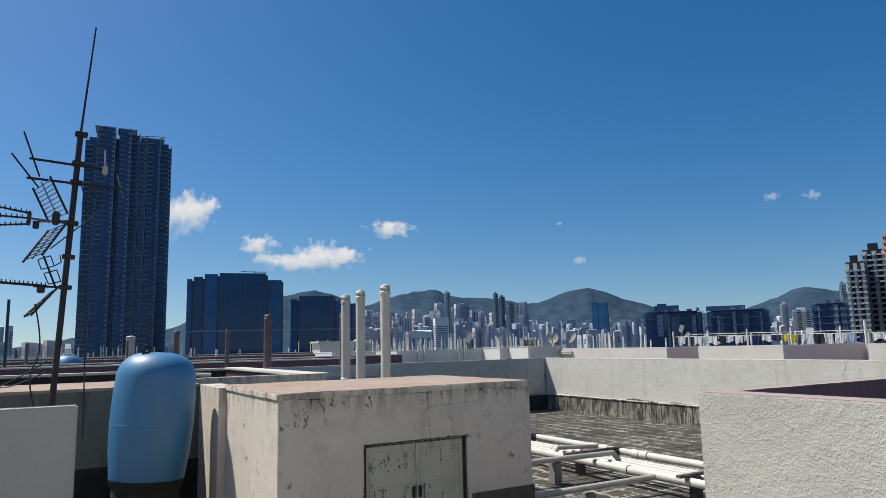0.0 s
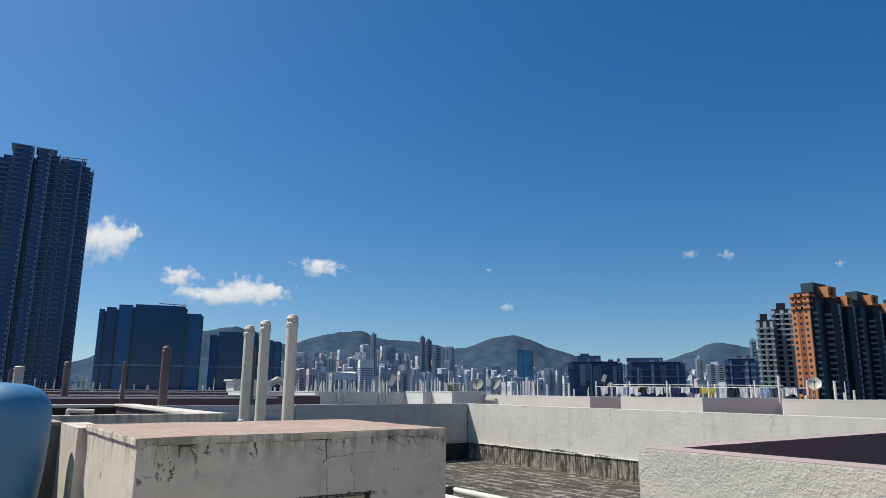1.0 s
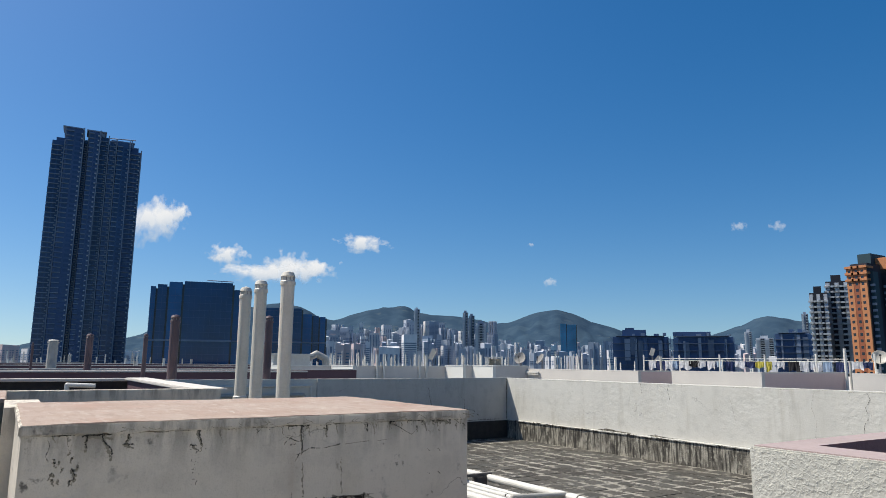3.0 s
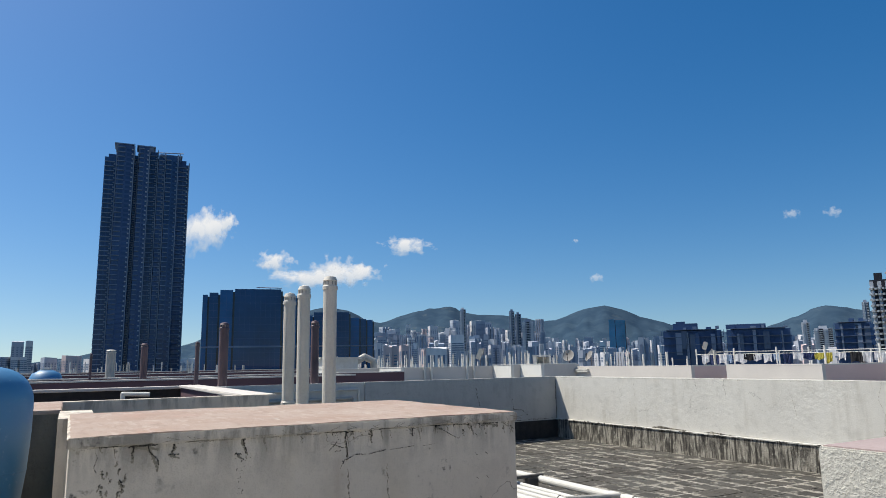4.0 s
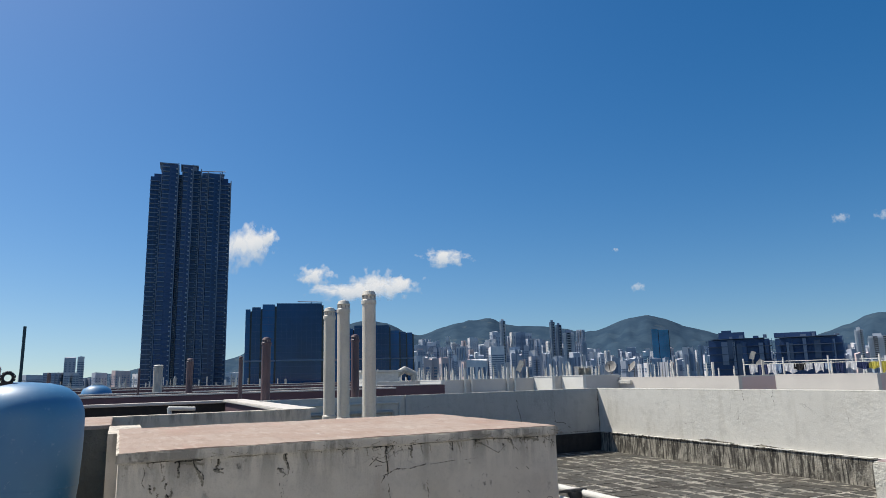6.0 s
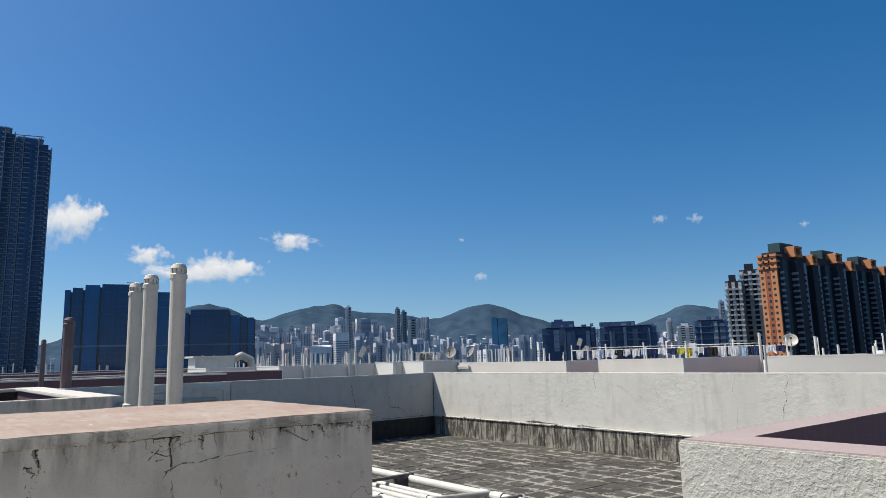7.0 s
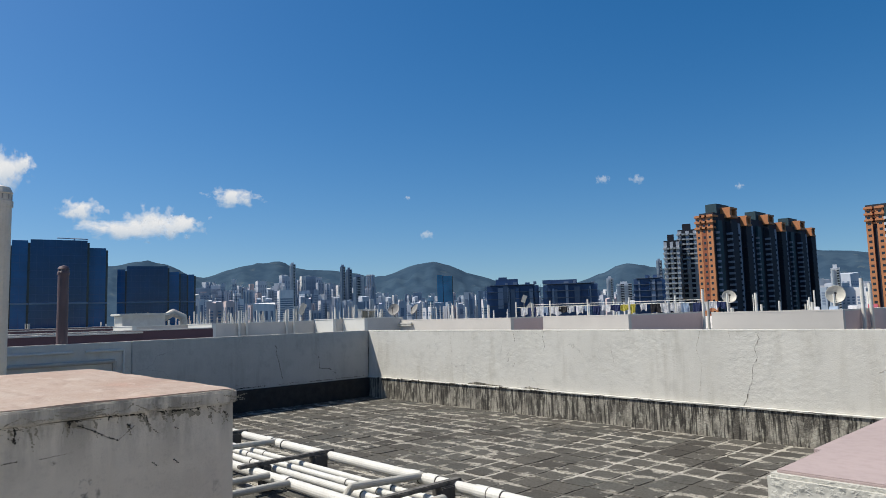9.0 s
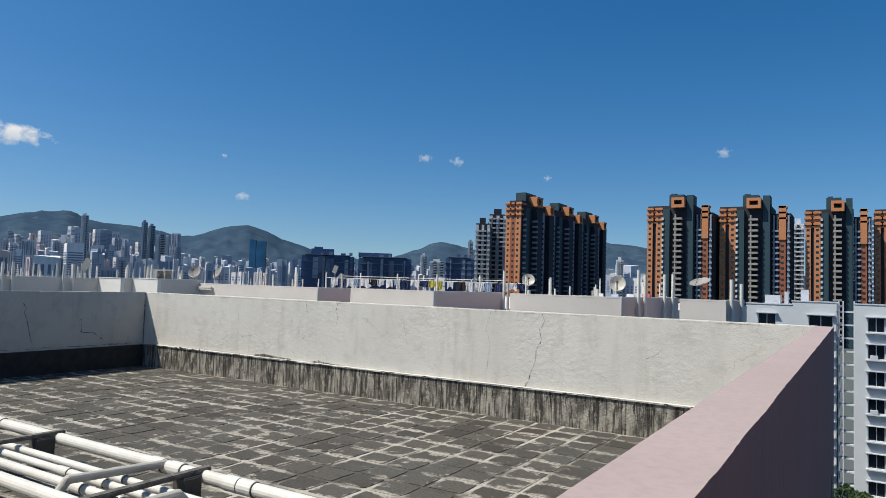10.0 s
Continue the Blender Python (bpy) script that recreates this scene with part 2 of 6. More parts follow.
M_GRIME = simple("black mould", (0.040, 0.036, 0.030), (0.026, 0.024, 0.021), 20.0, 0.95)
M_CABLE = simple("black cable", (0.02, 0.02, 0.022), None, 5.0, 0.5)
M_DOOR = plaster("chalky painted door", (0.52, 0.50, 0.405), (0.24, 0.20, 0.15), 0.5, 0.8, 0.1, (0.55, 0.9, 0.5))
M_GROUND = simple("hazy city ground", (0.09, 0.10, 0.10), (0.06, 0.08, 0.07), 0.01, 0.95)
M_LEAF = simple("tree foliage", (0.06, 0.10, 0.035), (0.03, 0.06, 0.02), 1.0, 0.8)
M_TRUNK = simple("bark", (0.12, 0.09, 0.07), None, 4.0, 0.9)
# Woodland colour shifted to blue: the distance haze is painted in.
M_HILL, _nt, _b = mat("haze-blued wooded hillside", 1.0, 0, 0.0)
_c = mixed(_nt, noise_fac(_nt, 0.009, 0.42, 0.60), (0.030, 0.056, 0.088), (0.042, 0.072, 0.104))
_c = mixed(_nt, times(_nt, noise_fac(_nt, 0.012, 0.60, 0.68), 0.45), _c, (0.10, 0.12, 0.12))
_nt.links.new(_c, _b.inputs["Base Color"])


def glass(name, col, rough=0.12, spec=0.6):
    m, nt, b = mat(name, rough, 0.0, spec)
    c = mixed(nt, noise_fac(nt, 0.05, 0.35, 0.7), col, tuple(v * 0.6 for v in col))
    nt.links.new(c, b.inputs["Base Color"])
    return m


M_GLASS = glass("navy curtain wall glass", (0.009, 0.068, 0.185), 0.06, 0.45)
M_GLASS_D = glass("dark tower glazing", (0.044, 0.094, 0.205), 0.2, 0.4)
M_GLASS_DK = glass("deep tower window glass", (0.028, 0.062, 0.145), 0.15, 0.4)
M_TEALGLASS = glass("bright teal glass", (0.03, 0.24, 0.42), 0.15)
M_WIN = glass("dark window glass", (0.015, 0.02, 0.03), 0.15)
M_SLAB = simple("blue-grey slab edge", (0.25, 0.29, 0.36), (0.19, 0.23, 0.30), 0.05, 0.7)
M_NAVY = simple("dark blue cladding", (0.058, 0.110, 0.225), (0.045, 0.088, 0.185), 0.04, 0.6)
M_PALEBALC = simple("weathered beige balcony paint", (0.30, 0.28, 0.25), (0.22, 0.21, 0.19), 0.2, 0.8)
M_FRAME = simple("dark site concrete", (0.12, 0.155, 0.215), (0.09, 0.12, 0.17), 0.05, 0.8)
# Lighter glass for alternate facets; sky reflection is put into its base colour.
M_GLASS_L = glass("sky-lit blue glass", (0.016, 0.125, 0.31), 0.08, 0.4)
M_ORANGE = simple("orange tile cladding", (0.50, 0.20, 0.085), (0.43, 0.175, 0.075), 0.08, 0.7)
# Rust tiles; the shadow between and down the orange piers is coloured in.
M_RUST = simple("shade-deepened rust tile cladding", (0.30, 0.09, 0.04), (0.24, 0.075, 0.035), 0.08, 0.7)
# Dark wall paint with the shade of the tower flanks mixed in.
M_SHADEWALL = simple("charcoal blue paint and shade", (0.022, 0.026, 0.038), (0.016, 0.020, 0.030), 0.05, 0.8)
M_TEALWALL = simple("dark teal wall paint", (0.020, 0.055, 0.070), (0.014, 0.040, 0.055), 0.05, 0.7)
M_WHITEWALL = simple("white tile facade", (0.54, 0.56, 0.59), (0.44, 0.46, 0.50), 0.08, 0.7)
M_APT = simple("pale grey-green facade paint", (0.52, 0.55, 0.56), (0.46, 0.49, 0.50), 0.3, 0.8)
# Air haze over the city is put into these blue-grey base colours.
M_CITY, _nt, _b = mat("haze-tinted tower facades", 0.8, 0, 0.3)
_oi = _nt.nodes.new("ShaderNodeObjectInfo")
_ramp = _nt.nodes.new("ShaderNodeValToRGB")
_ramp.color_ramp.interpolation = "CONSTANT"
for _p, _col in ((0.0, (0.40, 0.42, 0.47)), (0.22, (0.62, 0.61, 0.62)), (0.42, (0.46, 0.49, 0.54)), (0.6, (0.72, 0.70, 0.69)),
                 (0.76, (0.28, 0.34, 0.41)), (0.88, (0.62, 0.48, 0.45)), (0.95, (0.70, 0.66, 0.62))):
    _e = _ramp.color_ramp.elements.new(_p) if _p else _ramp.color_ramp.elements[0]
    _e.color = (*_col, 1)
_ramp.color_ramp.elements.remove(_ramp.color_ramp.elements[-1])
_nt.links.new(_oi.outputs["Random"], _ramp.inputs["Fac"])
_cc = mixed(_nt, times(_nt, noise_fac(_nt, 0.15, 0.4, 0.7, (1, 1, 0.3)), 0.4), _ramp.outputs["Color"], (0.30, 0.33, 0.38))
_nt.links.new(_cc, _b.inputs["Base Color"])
# Window colour kept close to the walls, haze included.
M_CITYWIN = simple("haze-tinted tower windows", (0.13, 0.17, 0.24), (0.20, 0.25, 0.33), 0.1, 0.4)
CLOTH = [simple(n, c, None, 5.0, 0.9) for n, c in (("white cloth", (0.75, 0.75, 0.76)), ("navy cloth", (0.04, 0.06, 0.16)),
         ("yellow cloth", (0.62, 0.55, 0.12)), ("red cloth", (0.55, 0.12, 0.16)), ("pale blue cloth", (0.45, 0.55, 0.68)), ("black cloth", (0.03, 0.03, 0.035)))]


# ---- building blocks ----
def link_mesh(name, bm, material, smooth=False):
    me = bpy.data.meshes.new(name)
    bm.normal_update()
    bm.to_mesh(me)
    bm.free()
    me.materials.append(material)
    if smooth:
        me.shade_smooth()
    return me


def part(name, bm, material, parent=None, label="", smooth=False):
    ob = new(name, link_mesh(name, bm, material, smooth))
    if parent is not None:
        ob.parent = parent
    if label:
        ob["label"] = label
    return ob


def thing(name, label, category, group="", kind="", at=(0, 0, 0)):
    ob = new(name)
    ob.location = at
    ob.empty_display_size = 0.1
    return tagged(ob, label, category, group, kind)


def box(bm, x0, x1, y0, y1, z0, z1, bevel=0.0):
    vs = [bm.verts.new((x, y, z)) for x in (x0, x1) for y in (y0, y1) for z in (z0, z1)]
    faces = [bm.faces.new([vs[i] for i in f]) for f in ((0, 1, 3, 2), (4, 6, 7, 5), (0, 4, 5, 1), (2, 3, 7, 6), (0, 2, 6, 4), (1, 5, 7, 3))]
    if bevel:
        bmesh.ops.bevel(bm, geom=list({e for f in faces for e in f.edges}), offset=bevel, segments=2, affect="EDGES")
    return bm


def boxes(*rows, bevel=0.0):
    bm = bmesh.new()
    for r in rows:
        box(bm, *r, bevel=bevel)
    return bm


def tube(bm, p, q, r, seg=12, r2=None):
    p, q = Vector(p), Vector(q)
    d = (q - p).normalized()
    a = d.orthogonal().normalized()
    b = d.cross(a)
    r2 = r if r2 is None else r2
    ring = [[bm.verts.new(c + (a * math.cos(t) + b * math.sin(t)) * rr) for t in (2 * math.pi * k / seg for k in range(seg))] for c, rr in ((p, r), (q, r2))]
    for k in range(seg):
        bm.faces.new((ring[0][k], ring[0][(k + 1) % seg], ring[1][(k + 1) % seg], ring[1][k]))
    bm.faces.new(ring[0][::-1])
    bm.faces.new(ring[1])
    return bm


def tubes(*rows, seg=12):
    bm = bmesh.new()
    for row in rows:
        tube(bm, *row[:3], seg=seg, r2=row[3] if len(row) > 3 else None)
    return bm


def bend(pts, r, seg=12):
    """A pipe along points, with a ball at each bend."""
    bm = bmesh.new()
    for p, q in zip(pts, pts[1:]):
        tube(bm, p, q, r, seg)
    for p in pts[1:-1]:
        bmesh.ops.create_icosphere(bm, subdivisions=2, radius=r * 1.02, matrix=Matrix.Translation(p))
    return bm


def turned(profile, seg=24, centre=(0, 0)):
    """A body of revolution about a vertical axis from (radius, height) pairs."""
    bm = bmesh.new()
    rings = []
    for r, z in profile:
        if r < 1e-5:
            rings.append([bm.verts.new((centre[0], centre[1], z))])
        else:
            rings.append([bm.verts.new((centre[0] + r * math.cos(2 * math.pi * k / seg), centre[1] + r * math.sin(2 * math.pi * k / seg), z)) for k in range(seg)])
    for a, b in zip(rings, rings[1:]):
        for k in range(seg):
            l = (k + 1) % seg
            if len(a) == 1:
                bm.faces.new((a[0], b[l], b[k]))
            elif len(b) == 1:
                bm.faces.new((a[k], a[l], b[0]))
            else:
                bm.faces.new((a[k], a[l], b[l], b[k]))
    return bm


EYE = Vector((11.0, -8.5, 1.5))


def far(az, d, el=0.0):
    """The place d metres off in the direction az, at the slope el above eye height."""
    a = radians(az)
    return Vector((EYE.x + d * math.cos(a), EYE.y + d * math.sin(a), EYE.z + d * el))


GROUND_Z = -24.0
H = 1.2

# ---- ground and own building ----
bm = bmesh.new()
box(bm, -6000, 6000, -6000, 6000, GROUND_Z - 2, GROUND_Z)
tagged(part("ground", bm, M_GROUND), "grey-green city ground far below the roof", "ground", kind="structure")

X_PINK, X_OUT, Y_NEAR = 9.706, 9.85, -6.4
deck_slab = tagged(part("floor", boxes((-2.2, X_OUT, -6.4, 0.13, -0.4, -0.004)), M_MORTAR),
                   "mortar bed of the dark tiled roof deck", "floor", kind="structure")
# Unseen floor; its screed tone is chosen to bounce light onto the hatch.
tagged(part("floor_south", boxes((3.3, 34, -22, -6.404, -0.4, 0.0)), M_SCREED), "unseen grey screed floor beside the hatch house, toned for bounce", "floor", kind="structure")
# Black sheet laid on the floor as the shade round the tank's foot.
tagged(part("floor_tank_shade", boxes((5.14, 7.28, -10.4, -8.82, 0.0, 0.006)), M_STAIN_SHADE), "black sheet painting the shade in the nook under the tank", "floor", kind="structure")
# Unseen wall, added only to throw sunlight back on the hatch front.
tagged(part("wall_bounce", boxes((14.8, 15.1, -18.0, -6.404, 0.0, 5.5)), M_WALL), "plain unseen wall added behind to bounce sunlight", "wall", kind="structure")
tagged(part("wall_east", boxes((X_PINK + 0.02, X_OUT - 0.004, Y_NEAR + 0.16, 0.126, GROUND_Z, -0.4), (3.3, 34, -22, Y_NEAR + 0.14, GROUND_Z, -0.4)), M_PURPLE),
       "outer wall of the block, plum with its shade in the colour", "wall", kind="structure")

# back parapet
wall_north = tagged(part("wall_north", boxes((-0.12, X_PINK, 0.0, 0.13, -0.4, H), bevel=0.008), M_WALL),
                    "stained cracked white rendered roof parapet", "wall", kind="structure")
tagged(part("baseboard", boxes((0.03, X_PINK, -0.03, 0.0, -0.02, 0.345)), M_BAND), "streaked dark cement upstand under the parapet", "baseboard", kind="structure")
tagged(part("trim", boxes((0.0, X_PINK, -0.045, 0.0, 0.345, 0.362)), M_WALL), "pale ledge over the cement upstand", "trim", kind="structure")
# West upstand: shade beside the parapet is painted in as near-black.
tagged(part("baseboard", boxes((0.0, 0.03, -4.19, 0.0, -0.02, 0.345)), M_STAIN_SHADE), "cement upstand along the parapet, its shade painted black", "baseboard", kind="structure")
# East face turned from the sun: its shade comes from the greyed render.
wall_west = tagged(part("wall_west", boxes((-0.12, 0.0, -4.19, 0.0, -0.4, H), bevel=0.008), M_WALL_SHADE), "roof parapet in a shade-greyed copy of the white render", "wall", kind="structure")
tagged(part("wall_west_recess", boxes((-0.12, -0.04, -6.7, -4.19, -0.4, H - 0.002)), M_WALL), "set-back parapet stretch with surface conduits", "wall", kind="structure")
bm = bmesh.new()
for pts in ([(-0.02, -4.30, 0.3), (-0.02, -4.30, 1.08), (-0.02, -4.8, 1.08)], [(-0.02, -4.95, 1.08), (-0.02, -6.6, 1.08)]):
    for p, q in zip(pts, pts[1:]):
        tube(bm, p, q, 0.018, 8)
tagged(part("conduit", bm, M_PVC), "white conduit clipped to the recessed parapet", "conduit")
bm = bmesh.new()
for p, q in (((-0.02, -4.42, 0.3), (-0.02, -4.42, 0.93)), ((-0.02, -4.42, 0.93), (-0.02, -5.9, 0.93))):
    tube(bm, p, q, 0.03, 8)
tagged(part("conduit", bm, M_PVCGREY), "grey conduit clipped to the recessed parapet", "conduit")

# pink parapet and stuccoed return
bm = boxes((X_PINK, X_OUT, Y_NEAR + 0.22, 0.13, -0.4, H))
bmesh.ops.subdivide_edges(bm, edges=[e for e in bm.edges if e.calc_length() > 3], cuts=240, use_grid_fill=True)
for v in bm.verts:
    if v.co.z > 1.1:
        chip = 0.0022 * noise.noise(Vector((v.co.x * 30, v.co.y * 26, 0))) + 0.003 * noise.noise(Vector((v.co.x * 30, v.co.y * 4, 7)))
        v.co.x += chip
        v.co.z += chip * 0.5
parapet = tagged(part("parapet_east", bm, M_PINK), "dusty pink roof parapet, its outer face shaded in plum", "parapet", kind="structure")
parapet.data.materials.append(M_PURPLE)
# Faces turned from the sun take the darker plum as painted shade.
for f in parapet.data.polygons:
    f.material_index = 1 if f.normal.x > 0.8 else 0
tagged(part("parapet_south", boxes((X_PINK, 34, Y_NEAR, Y_NEAR + 0.22, -0.4, H - 0.004), bevel=0.006), M_STUCCO), "pebbled white stucco parapet in sun", "parapet", kind="structure")
tagged(part("trim", boxes((X_PINK + 0.012, 34, Y_NEAR + 0.014, Y_NEAR + 0.216, H - 0.006, H + 0.001), bevel=0.002), M_PINK), "pink painted parapet top", "trim", kind="structure")

def jagged(name, rows, normal_x, plane, material, parent, seed, width=0.0032):
    """Hairline cracks: each row is a start (along, height), an end, and lies on the plane."""
    r = random.Random(seed)
    bm = bmesh.new()
    for s0, z0, s1, z1 in rows:
        n = max(3, int(math.hypot(s1 - s0, z1 - z0) / 0.011))
        prev, w = (s0, z0), width
        for k in range(1, n + 1):
            f = k / n
            p = (s0 + (s1 - s0) * f + r.uniform(-1, 1) * 0.006, z0 + (z1 - z0) * f + r.uniform(-1, 1) * 0.005)
            d = Vector((p[0] - prev[0], p[1] - prev[1])).normalized()
            o = Vector((-d.y, d.x)) * w * r.choice((0.2, 0.35, 0.6, 1.0, 1.9))
            q = [(prev[0] + o.x, prev[1] + o.y), (p[0] + o.x, p[1] + o.y), (p[0] - o.x, p[1] - o.y), (prev[0] - o.x, prev[1] - o.y)]
            if normal_x:
                bm.faces.new([bm.verts.new((plane + 0.0025, u, v)) for u, v in reversed(q)])
            else:
                bm.faces.new([bm.verts.new((u, plane - 0.0025, v)) for u, v in q])
            prev = p
    return tagged(part(name, bm, material, parent, "black hairline cracks and drip stains"), kind="stuff")


rng_d = random.Random(31)
# ---- hatch house ----
BX0, BX1, BY0, BY1, BZ = 6.1, 7.834, -8.73, -6.41, 1.222
hatch = thing("hatch_house", "mould-stained grey-white rendered rooftop hatch house", "hatch house")
DY0, DY1, DZ = -8.03, -7.11, 0.77
for r in ((BX0, BX1, BY0, DY0 - 0.012, 0, BZ - 0.055), (BX0, BX1, DY1 + 0.012, BY1, 0, BZ - 0.055), (BX0, BX1 - 0.12, DY0 - 0.012, DY1 + 0.012, 0, DZ + 0.014), (BX0, BX1, DY0 - 0.012, DY1 + 0.012, DZ + 0.014, BZ - 0.055)):
    part("wall", boxes(r), M_BLOCK, hatch)
bm = boxes((BX0 - 0.006, BX1 + 0.002, BY0 - 0.002, BY1 + 0.002, BZ - 0.02, BZ - 0.004), bevel=0.003)
bmesh.ops.subdivide_edges(bm, edges=[e for e in bm.edges if e.calc_length() > 0.5], cuts=24, use_grid_fill=True)
for v in bm.verts:
    n = noise.noise(v.co * 5.0)
    if v.co.z > BZ - 0.01:
        v.co.z += 0.006 * n
part("roof", bm, M_TERRA, hatch, "weathered terracotta-pink screed top")
bm = boxes((BX0 - 0.012, BX1 + 0.012, BY0 - 0.012, BY1 + 0.012, BZ - 0.055, BZ - 0.008), bevel=0.006)
bmesh.ops.subdivide_edges(bm, edges=[e for e in bm.edges if e.calc_length() > 1], cuts=90, use_grid_fill=True)
for v in bm.verts:
    w = noise.noise(Vector((v.co.x * 9, v.co.y * 9, 2))) + 0.6 * noise.noise(Vector((v.co.x * 31, v.co.y * 31, 4)))
    if v.co.z < BZ - 0.045:
        v.co.z += 0.006 * w
    elif v.co.z < BZ - 0.012:
        v.co.z += 0.003 * w
part("fascia", bm, M_BLOCK, hatch, "stained crumbling grey screed edge")
part("plinth", boxes((BX0, BX1 + 0.012, DY1 + 0.06, BY1 + 0.012, 0, 0.30)), M_CEMENT, hatch, "black damp-stained plinth")
part("door_frame", boxes((BX1 - 0.1, BX1 - 0.004, DY0 - 0.010, DY0 + 0.008, 0.02, DZ + 0.012), (BX1 - 0.1, BX1 - 0.004, DY1 - 0.008, DY1 + 0.010, 0.02, DZ + 0.012),
                         (BX1 - 0.1, BX1 - 0.004, DY0 + 0.008, DY1 - 0.008, DZ - 0.008, DZ + 0.012)), M_STAIN_SHADE, hatch, "black-stained door frame")
for y0, y1, hy in ((DY0 + 0.011, -7.573, -7.60), (-7.567, DY1 - 0.011, -7.54)):
    leaf = part("door", boxes((BX1 - 0.07, BX1 - 0.03, y0, y1, 0.03, DZ - 0.011)), M_DOOR, hatch, "chalky grey-white metal door leaf with rust runs")
    bm = boxes((BX1 - 0.03, BX1 - 0.02, y0 + 0.03, y1 - 0.03, 0.43, 0.445), (BX1 - 0.03, BX1 - 0.02, y0 + 0.03, y1 - 0.03, 0.70, 0.712),
               (BX1 - 0.03, BX1 - 0.02, y0 + 0.03, y0 + 0.042, 0.05, 0.70), (BX1 - 0.03, BX1 - 0.02, y1 - 0.042, y1 - 0.03, 0.05, 0.70))
    part("moulding", bm, M_DOOR, leaf)
    part("handle", boxes((BX1 - 0.03, BX1 - 0.005, hy - 0.012, hy + 0.012, 0.33, 0.42), bevel=0.004), M_DARK, leaf, "dark metal pull")
M_RUN = simple("dull rust run", (0.16, 0.12, 0.085), (0.10, 0.075, 0.055), 20.0, 0.95)
runs = []
for k in range(34):
    y, z = DY0 + 0.05 + 0.82 * rng_d.random(), rng_d.choice((0.43, 0.43, 0.70, 0.35))
    runs.append((y, z, y + rng_d.uniform(-0.004, 0.004), z - 0.02 - 0.12 * rng_d.random() ** 2))
for k in range(26):
    y, z = DY0 + 0.12 + 0.2 * rng_d.random(), 0.56 + 0.1 * rng_d.random()
    runs.append((y, z, y + 0.01, z + rng_d.uniform(-0.02, 0.02)))
jagged("rust_pattern", runs, True, BX1 - 0.03, M_RUN, hatch, 9, 0.0035)
part("side_wing", boxes((5.14, BX0, BY0 - 0.07, BY0 + 0.15, 0, BZ - 0.03)), M_BLOCK, hatch, "lower wing wall beside the tank")



def mould(name, rows, plane, material, parent, seed, normal_x=True):
    """Blotchy mould: along each row (from, to along the wall and in height, sizes at both ends) lie many small ragged spots."""
    r = random.Random(seed)
    verts, faces = [], []
    for s0, z0, s1, z1, r0, r1 in rows:
        n = max(2, int(math.hypot(s1 - s0, z1 - z0) / 0.0023))
        bow = r.uniform(-0.012, 0.012)
        for k in range(n + 1):
            f = k / n
            rad = 0.68 * (r0 + (r1 - r0) * f) * r.choice((0.35, 0.5, 0.65, 0.8, 1.0, 1.2))
            cs = s0 + (s1 - s0) * f + math.sin(f * 6.3) * bow * abs(z1 - z0) / (abs(z1 - z0) + 0.05) + r.gauss(0, 1) * r0 * 0.22
            cz = z0 + (z1 - z0) * f + r.gauss(0, 1) * r0 * 0.3
            off = 0.0012 + 0.0018 * r.random()
            m = len(verts)
            for i in range(7):
                ang = 2 * math.pi * i / 7
                rr = rad * r.uniform(0.45, 1.25)
                u, v = cs + rr * math.cos(ang), cz + rr * math.sin(ang)
                verts.append((plane + off, u, v) if normal_x else (u, plane - off, v))
            faces.append(list(range(m, m + 7)))
    me = bpy.data.meshes.new(name)
    me.from_pydata(verts, [], faces)
    me.materials.append(material)
    ob = new(name, me)
    ob.parent = parent
    ob["label"] = "blotchy mould and drip stains"
    return tagged(ob, kind="stuff")


rng = random.Random(8)
M_STAIN = simple("grey-brown damp stain", (0.30, 0.265, 0.205), (0.22, 0.195, 0.155), 20.0, 0.95)
drips = [(-8.48, 1.165, -8.478, 1.117, 0.006, 0.005), (-8.415, 1.165, -8.37, 1.075, 0.005, 0.005), (-8.31, 1.165, -8.305, 1.12, 0.007, 0.004), (-8.325, 1.118, -8.285, 1.116, 0.005, 0.005),
         (-8.63, 1.15, -8.62, 1.06, 0.0025, 0.003), (-7.99, 1.17, -7.98, 1.09, 0.007, 0.004), (-8.03, 1.10, -8.0, 1.095, 0.005, 0.005),
         (-7.47, 1.165, -7.465, 1.04, 0.005, 0.004), (-7.55, 1.11, -7.48, 1.085, 0.004, 0.004), (-7.56, 1.075, -7.52, 1.12, 0.004, 0.003), (-7.53, 1.07, -7.50, 1.075, 0.004, 0.003),
         (-7.49, 1.02, -7.41, 1.05, 0.004, 0.004), (-7.41, 1.05, -7.36, 1.045, 0.004, 0.003), (-7.34, 1.045, -7.25, 1.06, 0.004, 0.004), (-7.22, 1.058, -7.08, 1.068, 0.002, 0.003), (-7.48, 1.02, -7.50, 0.985, 0.004, 0.003), (-7.02, 1.065, -6.95, 1.07, 0.002, 0.002),
         (-7.33, 1.165, -7.325, 1.12, 0.005, 0.003), (-7.09, 1.165, -7.085, 1.12, 0.004, 0.006), (-6.92, 1.15, -6.80, 1.09, 0.003, 0.004), (-6.80, 1.09, -6.75, 1.13, 0.002, 0.002), (-6.72, 1.16, -6.70, 1.125, 0.005, 0.003)]
for k in range(18):
    y, z = rng.gauss(-8.55, 0.035), rng.gauss(1.01, 0.035)
    drips.append((y, z, y + rng.uniform(-0.012, 0.012), z + rng.uniform(-0.012, 0.012), 0.005, 0.003))
for k in range(16):
    y, z = rng.gauss(-7.99, 0.02), rng.uniform(0.90, 1.08)
    drips.append((y, z, y + rng.uniform(-0.01, 0.01), z - rng.uniform(0, 0.02), 0.003, 0.003))
